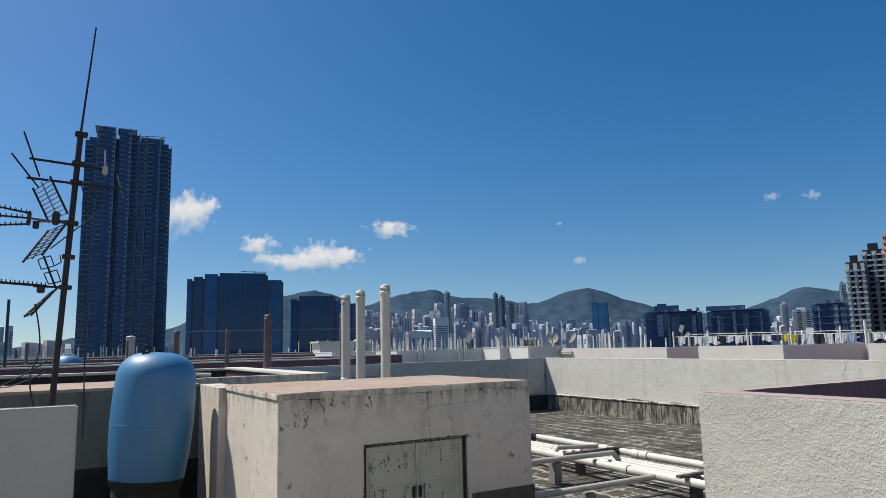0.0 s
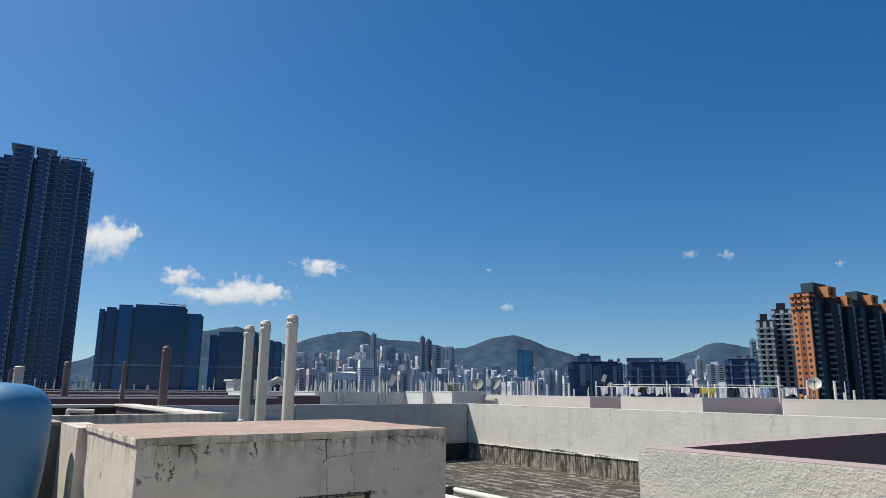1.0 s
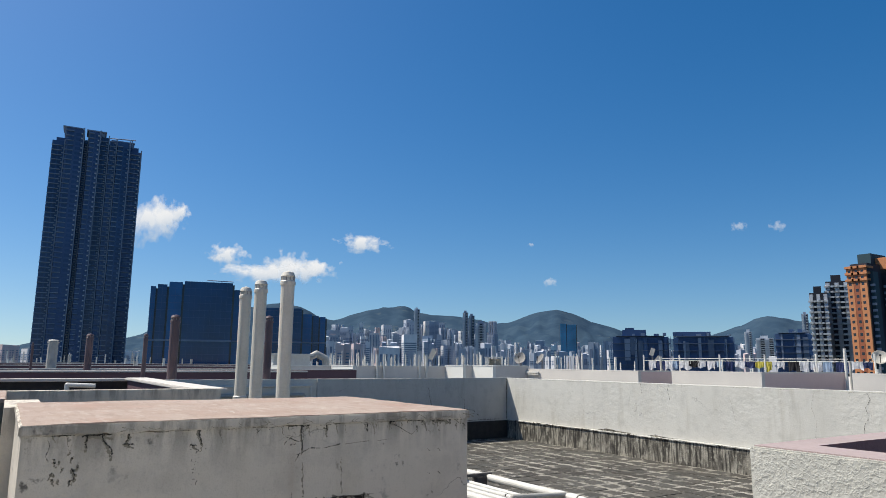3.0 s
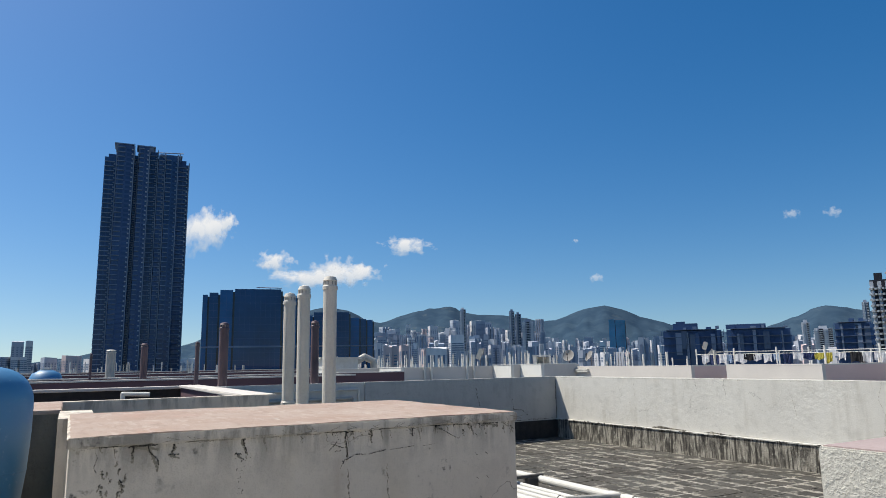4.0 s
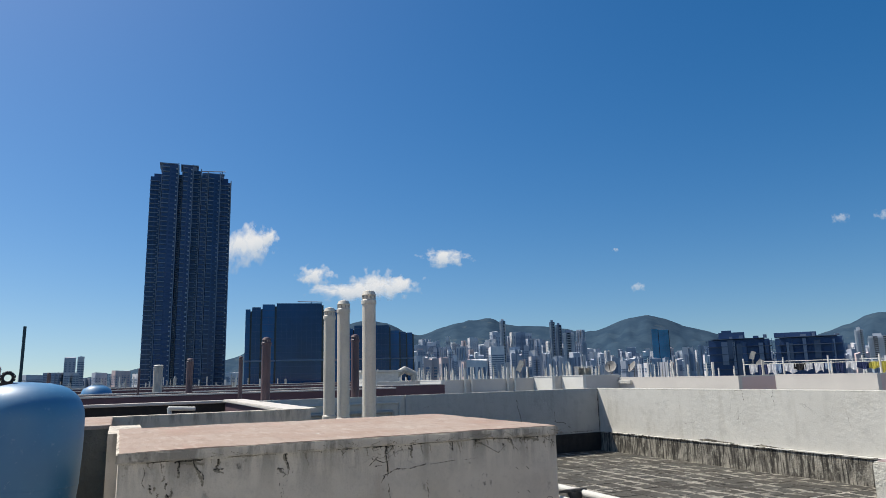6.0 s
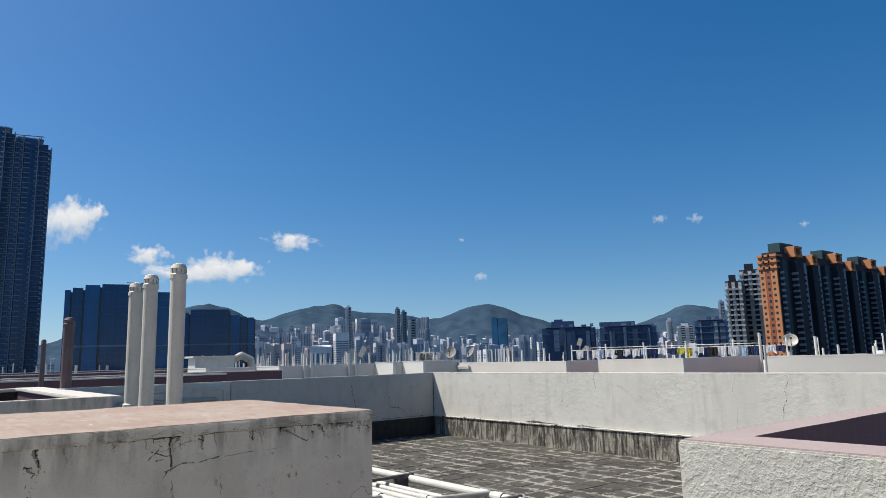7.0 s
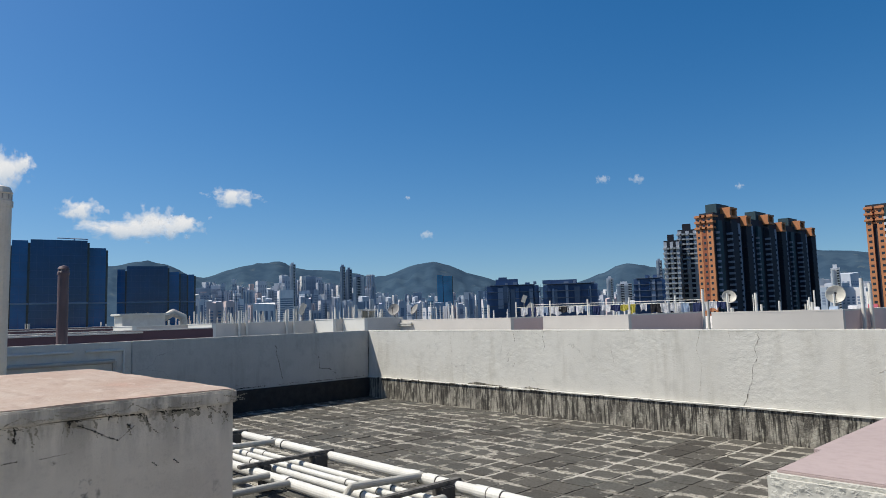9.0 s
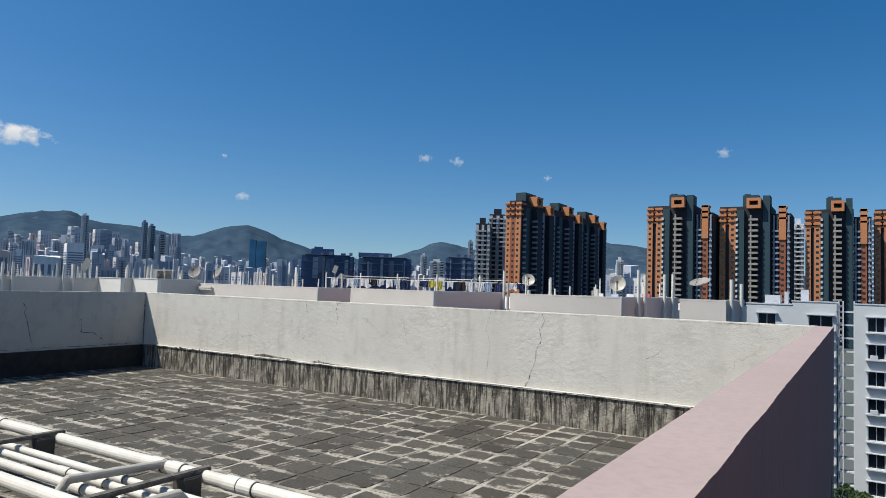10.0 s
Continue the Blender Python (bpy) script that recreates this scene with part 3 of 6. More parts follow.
for y0 in (-6.69, -6.62):
    for z in (1.11, 1.0, 0.87):
        drips.append((y0, z, y0 + 0.015, z - 0.012, 0.004, 0.003))
y = BY0 + 0.01
while y < BY1 - 0.02:
    step = rng.uniform(0.02, 0.14)
    thick = rng.choice((0.0015, 0.002, 0.003, 0.005, 0.007)) * (1.4 if y > -7.1 or -7.8 < y < -7.5 else 0.8)
    drips.append((y, 1.166 + rng.uniform(-0.004, 0.004), min(BY1, y + step), 1.166 + rng.uniform(-0.004, 0.004), thick, thick))
    if rng.random() < 0.5:
        drips.append((y, 1.163, y, 1.163 - rng.uniform(0.008, 0.03), thick, 0.002))
    y += step * rng.uniform(0.8, 1.5)
y = DY0 - 0.02
while y < DY1 + 0.02:
    step = rng.uniform(0.02, 0.09)
    drips.append((y, DZ + 0.015 + rng.uniform(-0.003, 0.004), y + step, DZ + 0.015 + rng.uniform(-0.003, 0.004), rng.choice((0.004, 0.005, 0.007)), 0.004))
    if rng.random() < 0.08:
        drips.append((y, DZ + 0.03, y + rng.uniform(-0.01, 0.01), DZ + 0.05 + 0.03 * rng.random(), 0.004, 0.002))
    y += step
for k in range(36):
    y = rng.choice((-7.45, -7.0, -6.75, -6.6)) + rng.gauss(0, 0.10)
    if BY0 < y < BY1 - 0.03:
        z = 1.168 - 0.035 * rng.random() ** 2
        drips.append((y, z, y + rng.uniform(-0.03, 0.03), z - rng.uniform(0, 0.02), rng.choice((0.002, 0.003, 0.005)), 0.002))
for yy in (DY0 - 0.014, DY1 + 0.014):
    z = DZ + 0.02
    while z > 0.3:
        step = rng.uniform(0.03, 0.1)
        drips.append((yy, z, yy + rng.uniform(-0.004, 0.004), z - step, rng.choice((0.003, 0.004, 0.006)), 0.003))
        z -= step * rng.uniform(0.9, 1.3)
halos = [(s0, z0, s1, z1 - 0.02, ra * 1.7, rb * 1.7) for s0, z0, s1, z1, ra, rb in drips if ra > 0.0045]
halos += [(yy, 1.16, yy + 0.01, 1.16 - rng.uniform(0.02, 0.07), 0.006, 0.003) for yy in (BY0 + (BY1 - BY0) * rng.random() for k in range(18))]
mould("mould_halo", halos, BX1 - 0.001, M_STAIN, hatch, 5)
mould("mould_pattern", drips, BX1 + 0.0015, M_GRIME, hatch, 6)
edge = []
for k in range(60):
    y = BY0 + (BY1 - BY0) * rng.random() ** 0.7
    edge.append((y, BZ - 0.05 + 0.03 * rng.random() ** 2, y + rng.uniform(0.01, 0.08), BZ - 0.05 + 0.03 * rng.random() ** 2, 0.0035, 0.0025))
mould("edge_mould", edge, BX1 + 0.012, M_STAIN, hatch, 7)
jagged("crack_pattern", [(-7.24, 0.99, -7.23, 0.80), (-7.46, 0.98, -7.45, 0.80)], True, BX1, M_STAIN, hatch, 2, 0.0024)
jagged("crack_pattern", [(x, BZ - 0.03, x + rng.uniform(-0.05, 0.05), BZ - 0.06 - 0.25 * rng.random()) for x in (6.25, 6.5, 6.62, 6.9, 7.1, 7.3, 7.6, 7.7)], False, BY0, M_GRIME, hatch, 3)
jagged("crack_pattern", [(7.06, 1.18, 7.09, 1.10), (7.09, 1.10, 7.03, 1.0), (7.03, 1.0, 7.06, 0.9), (7.06, 0.9, 7.0, 0.8), (7.0, 0.8, 6.99, 0.66), (6.99, 0.66, 6.93, 0.52), (6.93, 0.52, 6.91, 0.42), (6.91, 0.42, 6.87, 0.37), (4.12, 1.19, 4.09, 1.08), (4.09, 1.08, 4.13, 0.99), (4.13, 0.99, 4.10, 0.9), (3.55, 1.19, 3.58, 1.0)], False, 0.0, M_GRIME, wall_north, 4, 0.002)
grime = []
x = 0.05
while x < 9.6:
    step = rng.uniform(0.03, 0.3)
    grime.append((x, 0.352 + rng.uniform(-0.006, 0.008), x + step, 0.352 + rng.uniform(-0.006, 0.008), rng.choice((0.003, 0.005, 0.008, 0.013)) * (1.3 if x < 5 else 0.8), 0.004))
    if rng.random() < 0.6:
        grime.append((x, 0.348, x + 0.005, 0.348 - rng.uniform(0.01, 0.05), 0.005, 0.003))
    x += step * rng.uniform(0.7, 1.5)
mould("grime_pattern", grime, -0.045, M_GRIME, wall_north, 7, False)
for x0, x1, z, seed in ((2.58, 3.31, 0.385, 1), (3.67, 4.24, 0.372, 2)):
    bare = []
    for k in range(7):
        f = k / 6
        bare.append((x0 + 0.25 * f * (x1 - x0), z + 0.03 * f - 0.015, x1 - 0.5 * f * (x1 - x0), z + 0.012 * f - 0.015, 0.012, 0.009))
    mould("peeled_patch", bare, 0.0, M_BAND, wall_north, seed, False)
grime = []
for k in range(330):
    x = 0.05 + 9.6 * rng.random()
    z = 0.34 - 0.06 * rng.random() ** 2
    grime.append((x, z, x + rng.uniform(-0.004, 0.004), z - rng.uniform(0.03, 0.24), rng.choice((0.003, 0.005, 0.008)), 0.002))
mould("drip_pattern", grime, -0.03, M_GRIME, wall_north, 10, False)
grime = []
for k in range(46):
    x = 0.1 + 9.4 * rng.random() ** 1.4
    grime.append((x, 1.190 - 0.012 * rng.random(), x + rng.uniform(0.02, 0.25), 1.190 - 0.012 * rng.random(), 0.003, 0.002))
    if rng.random() < 0.4:
        grime.append((x, 1.185, x + 0.01, 1.185 - rng.uniform(0.03, 0.16), 0.003, 0.0015))
for k in range(30):
    x, z = 0.2 + 9.2 * rng.random(), 0.45 + 0.65 * rng.random()
    grime.append((x, z, x + rng.uniform(-0.05, 0.05), z - rng.uniform(0.0, 0.03), 0.003, 0.002))
mould("grime_pattern", grime, 0.0, M_STAIN, wall_north, 8, False)
grime = []
for k in range(40):
    y = -4.1 + 4.0 * rng.random()
    grime.append((y, 0.37 + 0.02 * rng.random() ** 2, y + rng.uniform(0.02, 0.2), 0.37 + 0.02 * rng.random() ** 2, 0.006, 0.003))
mould("grime_pattern", grime, 0.0, M_GRIME, wall_west, 9)
jagged("crack_pattern", [(-1.93, 1.03, -1.885, 0.96), (-1.885, 0.96, -1.91, 0.90), (-1.91, 0.90, -1.86, 0.76), (-1.86, 0.76, -1.79, 0.47), (-1.086, 0.80, -1.072, 0.585), (-1.072, 0.585, -0.864, 0.567), (-0.864, 0.567, -0.72, 0.455), (-0.02, 1.19, -0.02, 0.38), (-0.018, 1.0, -0.02, 0.38)], True, 0.0, M_GRIME, wall_west, 11, 0.0042)

jagged("crack_pattern", [(6.42, 1.18, 6.36, 0.98), (6.36, 0.98, 6.42, 0.8), (6.42, 0.8, 6.38, 0.5), (8.2, 0.78, 8.32, 0.84), (8.32, 0.84, 8.36, 0.9), (2.2, 1.1, 2.22, 0.85), (5.2, 1.0, 5.26, 0.7)], False, 0.0, M_STAIN, wall_north, 14, 0.0014)

# second block behind the tank
block2 = thing("rooftop_plinth", "rendered rooftop plinth with terracotta top and black stains", "plinth")
part("wall", boxes((3.5, 5.13, -14.5, -8.8, 0.42, H - 0.03)), M_MOULD_SHADE, block2, "mouldy wall, darkened further for the tank's shade")
# Lower wall behind the tank: shade painted as a black band.
part("wall_base", boxes((3.5, 5.134, -14.5, -8.796, 0, 0.42)), M_STAIN_SHADE, block2, "wall base with its shade painted black")
part("roof", boxes((3.49, 5.14, -14.51, -8.79, H - 0.03, H), bevel=0.006), M_TERRA, block2, "terracotta-pink screed top")

# low screen wall by the mast
tagged(part("screen_wall", boxes((7.28, 7.42, -16.0, -10.03, 0, H - 0.01), bevel=0.01), M_CLEAN), "plain grey-white rendered screen wall", "wall")

# ---- light well and roofs to the west ----
well = thing("light_well_kerb", "grey rendered kerbs round a dark light well", "kerb")
part("kerb", boxes((3.28, 3.45, -12.0, -6.75, -8, H - 0.01), bevel=0.01), M_BLOCK, well)
# Inner face coloured dark to give the well its unlit depth.
part("kerb", boxes((-2.2, 3.28, -6.95, -6.75, -8, H - 0.06)), M_MAUVE, well, "plum inner face, darkened for the well's shade")
part("coping", boxes((-2.16, 3.28, -6.99, -6.62, H - 0.06, H - 0.015), bevel=0.01), M_PALE, well)
# Far kerb: the well's shade is painted in over the stained render.
part("kerb", boxes((-2.4, -2.2, -22.0, -6.75, -8, H - 0.08)), M_STAIN_SHADE, well, "stained far kerb, black for the well's shade")
part("coping", boxes((-2.46, -2.16, -22.0, -6.75, H - 0.08, H - 0.03), bevel=0.01), M_PALE, well)
tagged(part("elbow_pipe", bend([(-0.1, -8.04, -4.0), (-0.1, -8.04, 1.13), (0.0, -7.68, 1.115)], 0.034), M_PVC), "white elbow pipe rising out of the light well", "pipe")
tagged(part("floor_west", boxes((-170, -2.42, -60, -6.0, -0.6, 0.35), (-170, -0.13, -6.0, 60, -0.6, 0.3)), M_CONC), "grey flat roofs of the neighbouring blocks", "roof", kind="structure")
tagged(part("wall_west_block", boxes((-170, -3, -60, 60, GROUND_Z, -0.6)), M_PINK), "pink outer walls of the neighbouring blocks", "wall", kind="structure")
wall_rows = ((-7.25, -7.0, -16, -1.65, 0.3, H), (-16, -15.7, -30, 4, 0.3, H - 0.05), (-28, -27.7, -30, 5.5, 0.3, H - 0.02), (-44, -43.7, -40, 10, 0.3, H))
for r in wall_rows:
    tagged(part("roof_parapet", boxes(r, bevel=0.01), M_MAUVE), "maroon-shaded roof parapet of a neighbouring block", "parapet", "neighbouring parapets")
    cap = (r[0] - 0.02, r[1] + 0.02, r[2], r[3], r[5], r[5] + 0.04)
    tagged(part("parapet_coping", boxes(cap), M_PALE), "pale coping on a neighbouring roof parapet", "coping", "parapet copings")
rng = random.Random(4)
for k in range(16):
    x0 = -9 - k * 5.5 - rng.random() * 3
    y0 = -26 + rng.random() * 22
    w, l = 1.0 + rng.random() * 4, 3 + rng.random() * 7
    tagged(part("roof_kerb", boxes((x0, x0 + 0.3, y0, y0 + l, 0.3, 1.0 + rng.random() * 0.2), (x0, x0 + w, y0, y0 + 0.3, 0.3, 1.0 + rng.random() * 0.2)), (M_PALE, M_CONC, M_MAUVE)[k % 3]),
           "weathered kerb on a neighbouring roof", "kerb", "roof kerbs")

# ---- roofs to the north: protruding bays ----
bay_rows = ((-17.5, -9.77, 15, 17.3, 1.17), (-7.95, -3.85, 15, 21, 1.2), (-0.6, 3.45, 15, 23.3, 1.22), (5.29, 6.65, 15, 19, 1.24))
wing_rows = ((-19.4, -17.5, 12.7, 15.0, 1.35), (-21.2, -19.4, 12.1, 12.7, 1.33), (-24.1, -21.2, 6.4, 12.1, 1.28), (-27.0, -24.1, 3.7, 6.4, 1.26))
for x0, x1, y0, y1, zt in wing_rows:
    bay = thing("roof_bay", "pale painted stepped roof parapet of the next block's wing", "parapet", "wing bays")
    # Sunlit ends and shaded sides are told apart by paint colour.
    part("wall", boxes((x0, x1, y0, y0 + 0.2, -0.6, zt), bevel=0.01), M_BAY_SUNLIT, bay, "end wall in the whiter, sunlit copy of the paint")
    part("side_wall", boxes((x1 - 0.2, x1 - 0.004, y0 + 0.2, y1 + 0.2, -0.6, zt - 0.003)), M_PALE, bay, "side wall in the duller estate paint for its shade")
    part("coping", boxes((x1 - 0.22, x1 + 0.02, y0 - 0.02, y1, zt, zt + 0.03), (x0, x1 - 0.22, y0 - 0.02, y0 + 0.22, zt, zt + 0.03)), M_BAY_SUNLIT, bay)
for x0, x1, y0, y1, zt in bay_rows:
    bay = thing("roof_bay", "pale painted roof parapet bay of the next block", "parapet", "next block bays")
    part("wall", boxes((x0, x1, y0, y0 + 0.2, GROUND_Z, zt), (x0, x0 + 0.2, y0 + 0.2, y1, GROUND_Z, zt)), M_PALE, bay)
    part("reveal", boxes((x1 - 0.2, x1 - 0.003, y0 + 0.2, y1, GROUND_Z, zt)), M_REVEAL, bay, "side wall, mauve to tint its shade")
    part("coping", boxes((x0 - 0.004, x1 + 0.004, y0 - 0.004, y0 + 0.24, zt, zt + 0.05), (x1 - 0.23, x1 + 0.004, y0 + 0.24, y1, zt, zt + 0.05)), M_PALE, bay)
tagged(part("roof_north", boxes((-170, -10, 15.2, 23.3, 0.2, 0.5), (-7.7, -4.1, 15.2, 23.3, 0.2, 0.5), (-0.4, 3.2, 15.2, 23.3, 0.2, 0.5), (-10, -7.7, 21, 23.3, 0.2, 0.5), (-4.1, -0.4, 21, 23.3, 0.2, 0.5), (5.49, 6.45, 15.2, 19, 0.2, 0.5), (-170, 1.5, 23.3, 60, GROUND_Z, 0.5)), M_PALE), "pale flat roof of the next block", "roof", kind="structure")


# ---- rooftop pipes ----
def vent_pipe(x, y, z0, z1, r, material, label, group, cap=True):
    t = thing("vent_pipe", label, "pipe", group, at=(x, y, z0))
    h = z1 - z0
    part("pipe", turned([(0, 0), (r, 0), (r, h - 0.06)] + ([(r * 1.12, h - 0.06), (r * 1.12, h * 1.0 - 0.03)] if cap else []) + [(r, h - 0.02), (0, h - 0.02)], 20), material, t)
    if cap:
        c = part("cap", turned([(0, h - 0.02), (r * 0.95, h - 0.02), (r * 0.95, h + 0.015), (r * 1.08, h + 0.02), (r * 0.8, h + 0.055), (0, h + 0.07)], 20), material, t)
        for k in range(10):
            a = 2 * math.pi * k / 10
            part("slot", tubes(((r * 0.96 * math.cos(a), r * 0.96 * math.sin(a), h - 0.017), (r * 0.96 * math.cos(a), r * 0.96 * math.sin(a), h + 0.013), 0.004), seg=6), M_CONC, c)
    return t


for x, y, z1 in ((4.27, -6.772, 2.20), (4.80, -6.78, 2.22), (5.51, -6.76, 2.23)):
    t = vent_pipe(x, y, 0, z1, 0.060, M_PIPE, "tall white capped vent pipe above the roof", "three vent pipes")
    part("collar", turned([(0.060, 1.02), (0.071, 1.03), (0.071, 1.14), (0.060, 1.15)], 20), M_PIPE, t)
for x, y, z1, r in ((-0.38, -6.55, 2.17, 0.075), (-0.2, -5.05, 2.21, 0.07), (-8.0, -7.1, 2.08, 0.085), (-6.0, -6.1, 2.05, 0.05), (-16, -11.0, 1.9, 0.06), (-9, -8.3, 1.85, 0.03)):
    vent_pipe(x, y, 0.3, z1, r, M_BROWN, "maroon painted vent pipe on the neighbouring roof", "maroon vent pipes")
for x, y, z1, r in ((-17.4, -7.45, 2.15, 0.17), (-18.5, -12.9, 2.2, 0.14), (-11, -14.6, 2.0, 0.09)):
    vent_pipe(x, y, 0.3, z1, r, M_PVCGREY, "pale grey vent pipe on the neighbouring roof", "grey vent pipes")
rng = random.Random(11)
for k in range(130):
    y = 17 + 40 * rng.random() ** 1.5
    x = 1.2 - rng.random() * (60 + y * 1.2)
    vent_pipe(x, y, 0.5, 1.4 + rng.random() * 0.022 * (y + abs(x) * 0.5), 0.04 + rng.random() * 0.03, M_PVC if k % 4 else M_PVCGREY, "thin white vent pipe on the next block's roof", "small vent pipes", cap=False)
for k in range(60):
    x = -30 - rng.random() * 110
    y = -30 + rng.random() * 45
    vent_pipe(x, y, 0.3, 1.4 + rng.random() * 0.012 * abs(x), 0.05 + rng.random() * 0.05, M_PVC if k % 3 else M_PVCGREY, "thin white vent pipe on a far estate roof", "far vent pipes", cap=False)
for x, y, z1 in ((-21.1, 7.74, 1.92), (-21.1, 8.15, 1.95), (-21.1, 10.36, 1.9), (-21.1, 10.8, 1.95), (-3.72, 20.8, 2.25), (3.55, 16.65, 2.25), (3.55, 17.5, 2.1), (3.55, 20.4, 2.2), (3.55, 21.8, 2.25), (6.75, 15.4, 1.95), (6.75, 17.5, 1.85), (-2.77, 24.0, 2.05)):
    vent_pipe(x, y, -3, z1, 0.06, M_PVC, "white rain pipe up the bay's parapet", "bay pipes", cap=False)


def stack(name, bm, material, parent, label=""):
    """A part of many small alike pieces."""
    return tagged(part(name, bm, material, parent, label), kind="stuff")


vent_pipe(-13.0, -11.5, 0.3, 3.35, 0.045, M_TEALWALL, "thin dark teal pole on the neighbouring roof", "", cap=False)
vent_pipe(-14.5, -14.6, 0.3, 2.2, 0.14, M_PVCGREY, "pale grey vent pipe on the neighbouring roof", "grey vent pipes")
tagged(part("louvre_box", boxes((-17.7, -16.45, 14.86, 14.97, 0.90, 0.965), (-17.7, -16.45, 14.86, 14.97, 0.985, 1.07), bevel=0.01), M_PVC), "white louvred box on the next block's parapet", "louvre")
for x, y in ((-13.5, -12.9), (-12.2, -13.8), (-20.0, -9.6)):
    dome = thing("small_tank", "blue domed water tank on the neighbouring roof", "water tank", "small roof tanks", at=(x, y, 0.3))
    part("body", turned([(0, 0), (0.6, 0), (0.62, 0.75), (0.5, 1.05), (0.25, 1.18), (0, 1.2)], 20), M_TANK, dome, smooth=True)
    part("cover", turned([(0, 1.19), (0.2, 1.19), (0.2, 1.27), (0, 1.28)], 12), M_PVC, dome)


# ---- blue water tank ----
tank = thing("water_tank", "sky-blue fibreglass water tank standing beside the hatch house", "water tank", at=(5.74, -9.389, 0.0))
tank.rotation_euler.x = -0.057
TR = 0.94
prof = [(0, 0.20)]
for k in range(1, 9):
    a = math.pi / 2 * k / 8
    prof.append((0.36 * math.sin(a) ** 0.6, 0.42 - 0.22 * math.cos(a)))
prof += [(0.385, 0.62), (0.398, 0.86), (0.396, 1.10), (0.385, 1.27)]
for k in range(1, 10):
    a = math.pi / 2 * k / 9
    prof.append((0.385 * math.cos(a) ** 0.62, 1.27 + 0.26 * math.sin(a)))
prof[-1] = (0, 1.53)
part("body", turned([(r * TR, z * 1.012) for r, z in prof], 64), M_TANK, tank, smooth=True)
part("seam", turned([(0.397 * TR, 0.865), (0.3995 * TR, 0.87), (0.3995 * TR, 0.876), (0.397 * TR, 0.883)], 64), M_TANK, tank)
# Black shell over the lower bowl paints the tank's own shade.
part("shaded_bottom", turned([(r * TR + 0.004, z * 1.012 - 0.002) for r, z in prof[2:8]], 64), M_STAIN_SHADE, tank, "tank bottom with its shade painted black", smooth=True)
part("stand", turned([(0, 0), (0.30, 0), (0.30, 0.30), (0, 0.30)], 24), M_STAIN_SHADE, tank, "cement stand, black for the shade under the tank")
part("lug", boxes((0.06, 0.15, -0.165, -0.095, 1.515, 1.545), bevel=0.004), M_DARK, tank, "black steel lug plate")
ring = bmesh.new()
for k in range(12):
    a, b = math.pi * k / 6, math.pi * (k + 1) / 6
    tube(ring, (0.105, -0.13 + 0.035 * math.cos(a), 1.572 + 0.035 * math.sin(a)), (0.105, -0.13 + 0.035 * math.cos(b), 1.572 + 0.035 * math.sin(b)), 0.013, 6)
part("lifting_eye", ring, M_DARK, tank, "black steel lifting eye")

# ---- television aerials on one mast ----
MX, MY = 6.9, -10.24
mast = thing("aerial_mast", "rusty steel mast carrying several television aerials", "antenna", at=(MX, MY, 0))
mast.rotation_euler.x = -0.043
mast.scale = (1, 0.86, 0.992)
part("pole", tubes(((0, 0, 0), (0, 0.0, 3.33), 0.026), seg=14), M_MAST, mast)
part("whip", tubes(((0, 0.0, 3.33), (0.0, 0.035, 4.27), 0.011, 0.007), seg=8), M_DARK, mast, "thin dark top rod")
for z in (3.33, 3.083, 2.926, 2.592, 2.322, 2.08):
    part("clamp", boxes((-0.04, 0.04, -0.045, 0.06, z - 0.016, z + 0.016), bevel=0.005), M_DARK, mast)


def rods(name, rows, r, material, parent, label="", x0=0.0, x1=0.0):
    """Thin rods; each row is (y, z) to (y, z) in the mast's own frame."""
    return part(name, tubes(*[((x0, a, b), (x1, c, d), r) for a, b, c, d in rows], seg=6), material, parent, label)


def ladder(rail_a, rail_b, n, parent):
    """A reflector panel: two rails, a pale middle rod and rungs between."""
    (a, b, c, d), (e, f, g, h) = rail_a, rail_b
    part("reflector_rail", tubes(((-0.07, a, b), (-0.07, c, d), 0.010), seg=6), M_DARK, parent)
    part("reflector_rail", tubes(((0.07, e, f), (0.07, g, h), 0.010), seg=6), M_DARK, parent)
    rung = bmesh.new()
    for k in range(n):
        t = (k + 0.3) / n
        tube(rung, (-0.07, a + (c - a) * t, b + (d - b) * t), (0.07, e + (g - e) * t, f + (h - f) * t), 0.0045, 5)
    tube(rung, (0, (a + e) / 2, (b + f) / 2), (0, (c + g) / 2, (d + h) / 2), 0.006, 5)
    tagged(part("rung", rung, M_ALU, parent, "dull aluminium rungs"), kind="stuff")


bo = rods("boom", ((-0.382, 3.075, 0.246, 3.066),), 0.011, M_DARK, mast)
rods("dipole", ((-0.447, 3.282, -0.288, 2.939),), 0.008, M_DARK, bo)
rods("dipole", ((0.218, 3.228, 0.238, 3.015),), 0.009, M_PVCGREY, bo, "pale dipole rod")
part("balun", boxes((-0.025, 0.025, 0.211, 0.256, 3.024, 3.092), bevel=0.005), M_PVCGREY, bo)
bo = rods("boom", ((-0.386, 2.918, 0.401, 2.92),), 0.011, M_DARK, mast)
rods("dipole", ((-0.521, 3.095, -0.287, 2.852),), 0.008, M_DARK, bo)
rods("dipole", ((0.336, 3.04, 0.415, 2.839),), 0.009, M_ALU, bo)
part("balun", boxes((-0.03, 0.03, 0.105, 0.172, 2.889, 2.934), bevel=0.005), M_DARK, bo)
hub = part("hub", boxes((-0.05, 0.05, -0.155, -0.092, 2.57, 2.67), bevel=0.012), M_DARK, mast)
ladder((-0.174, 2.591, -0.333, 2.856), (-0.035, 2.653, -0.205, 2.935), 9, hub)
ladder((-0.171, 2.532, -0.345, 2.26), (-0.035, 2.58, -0.2, 2.309), 9, hub)
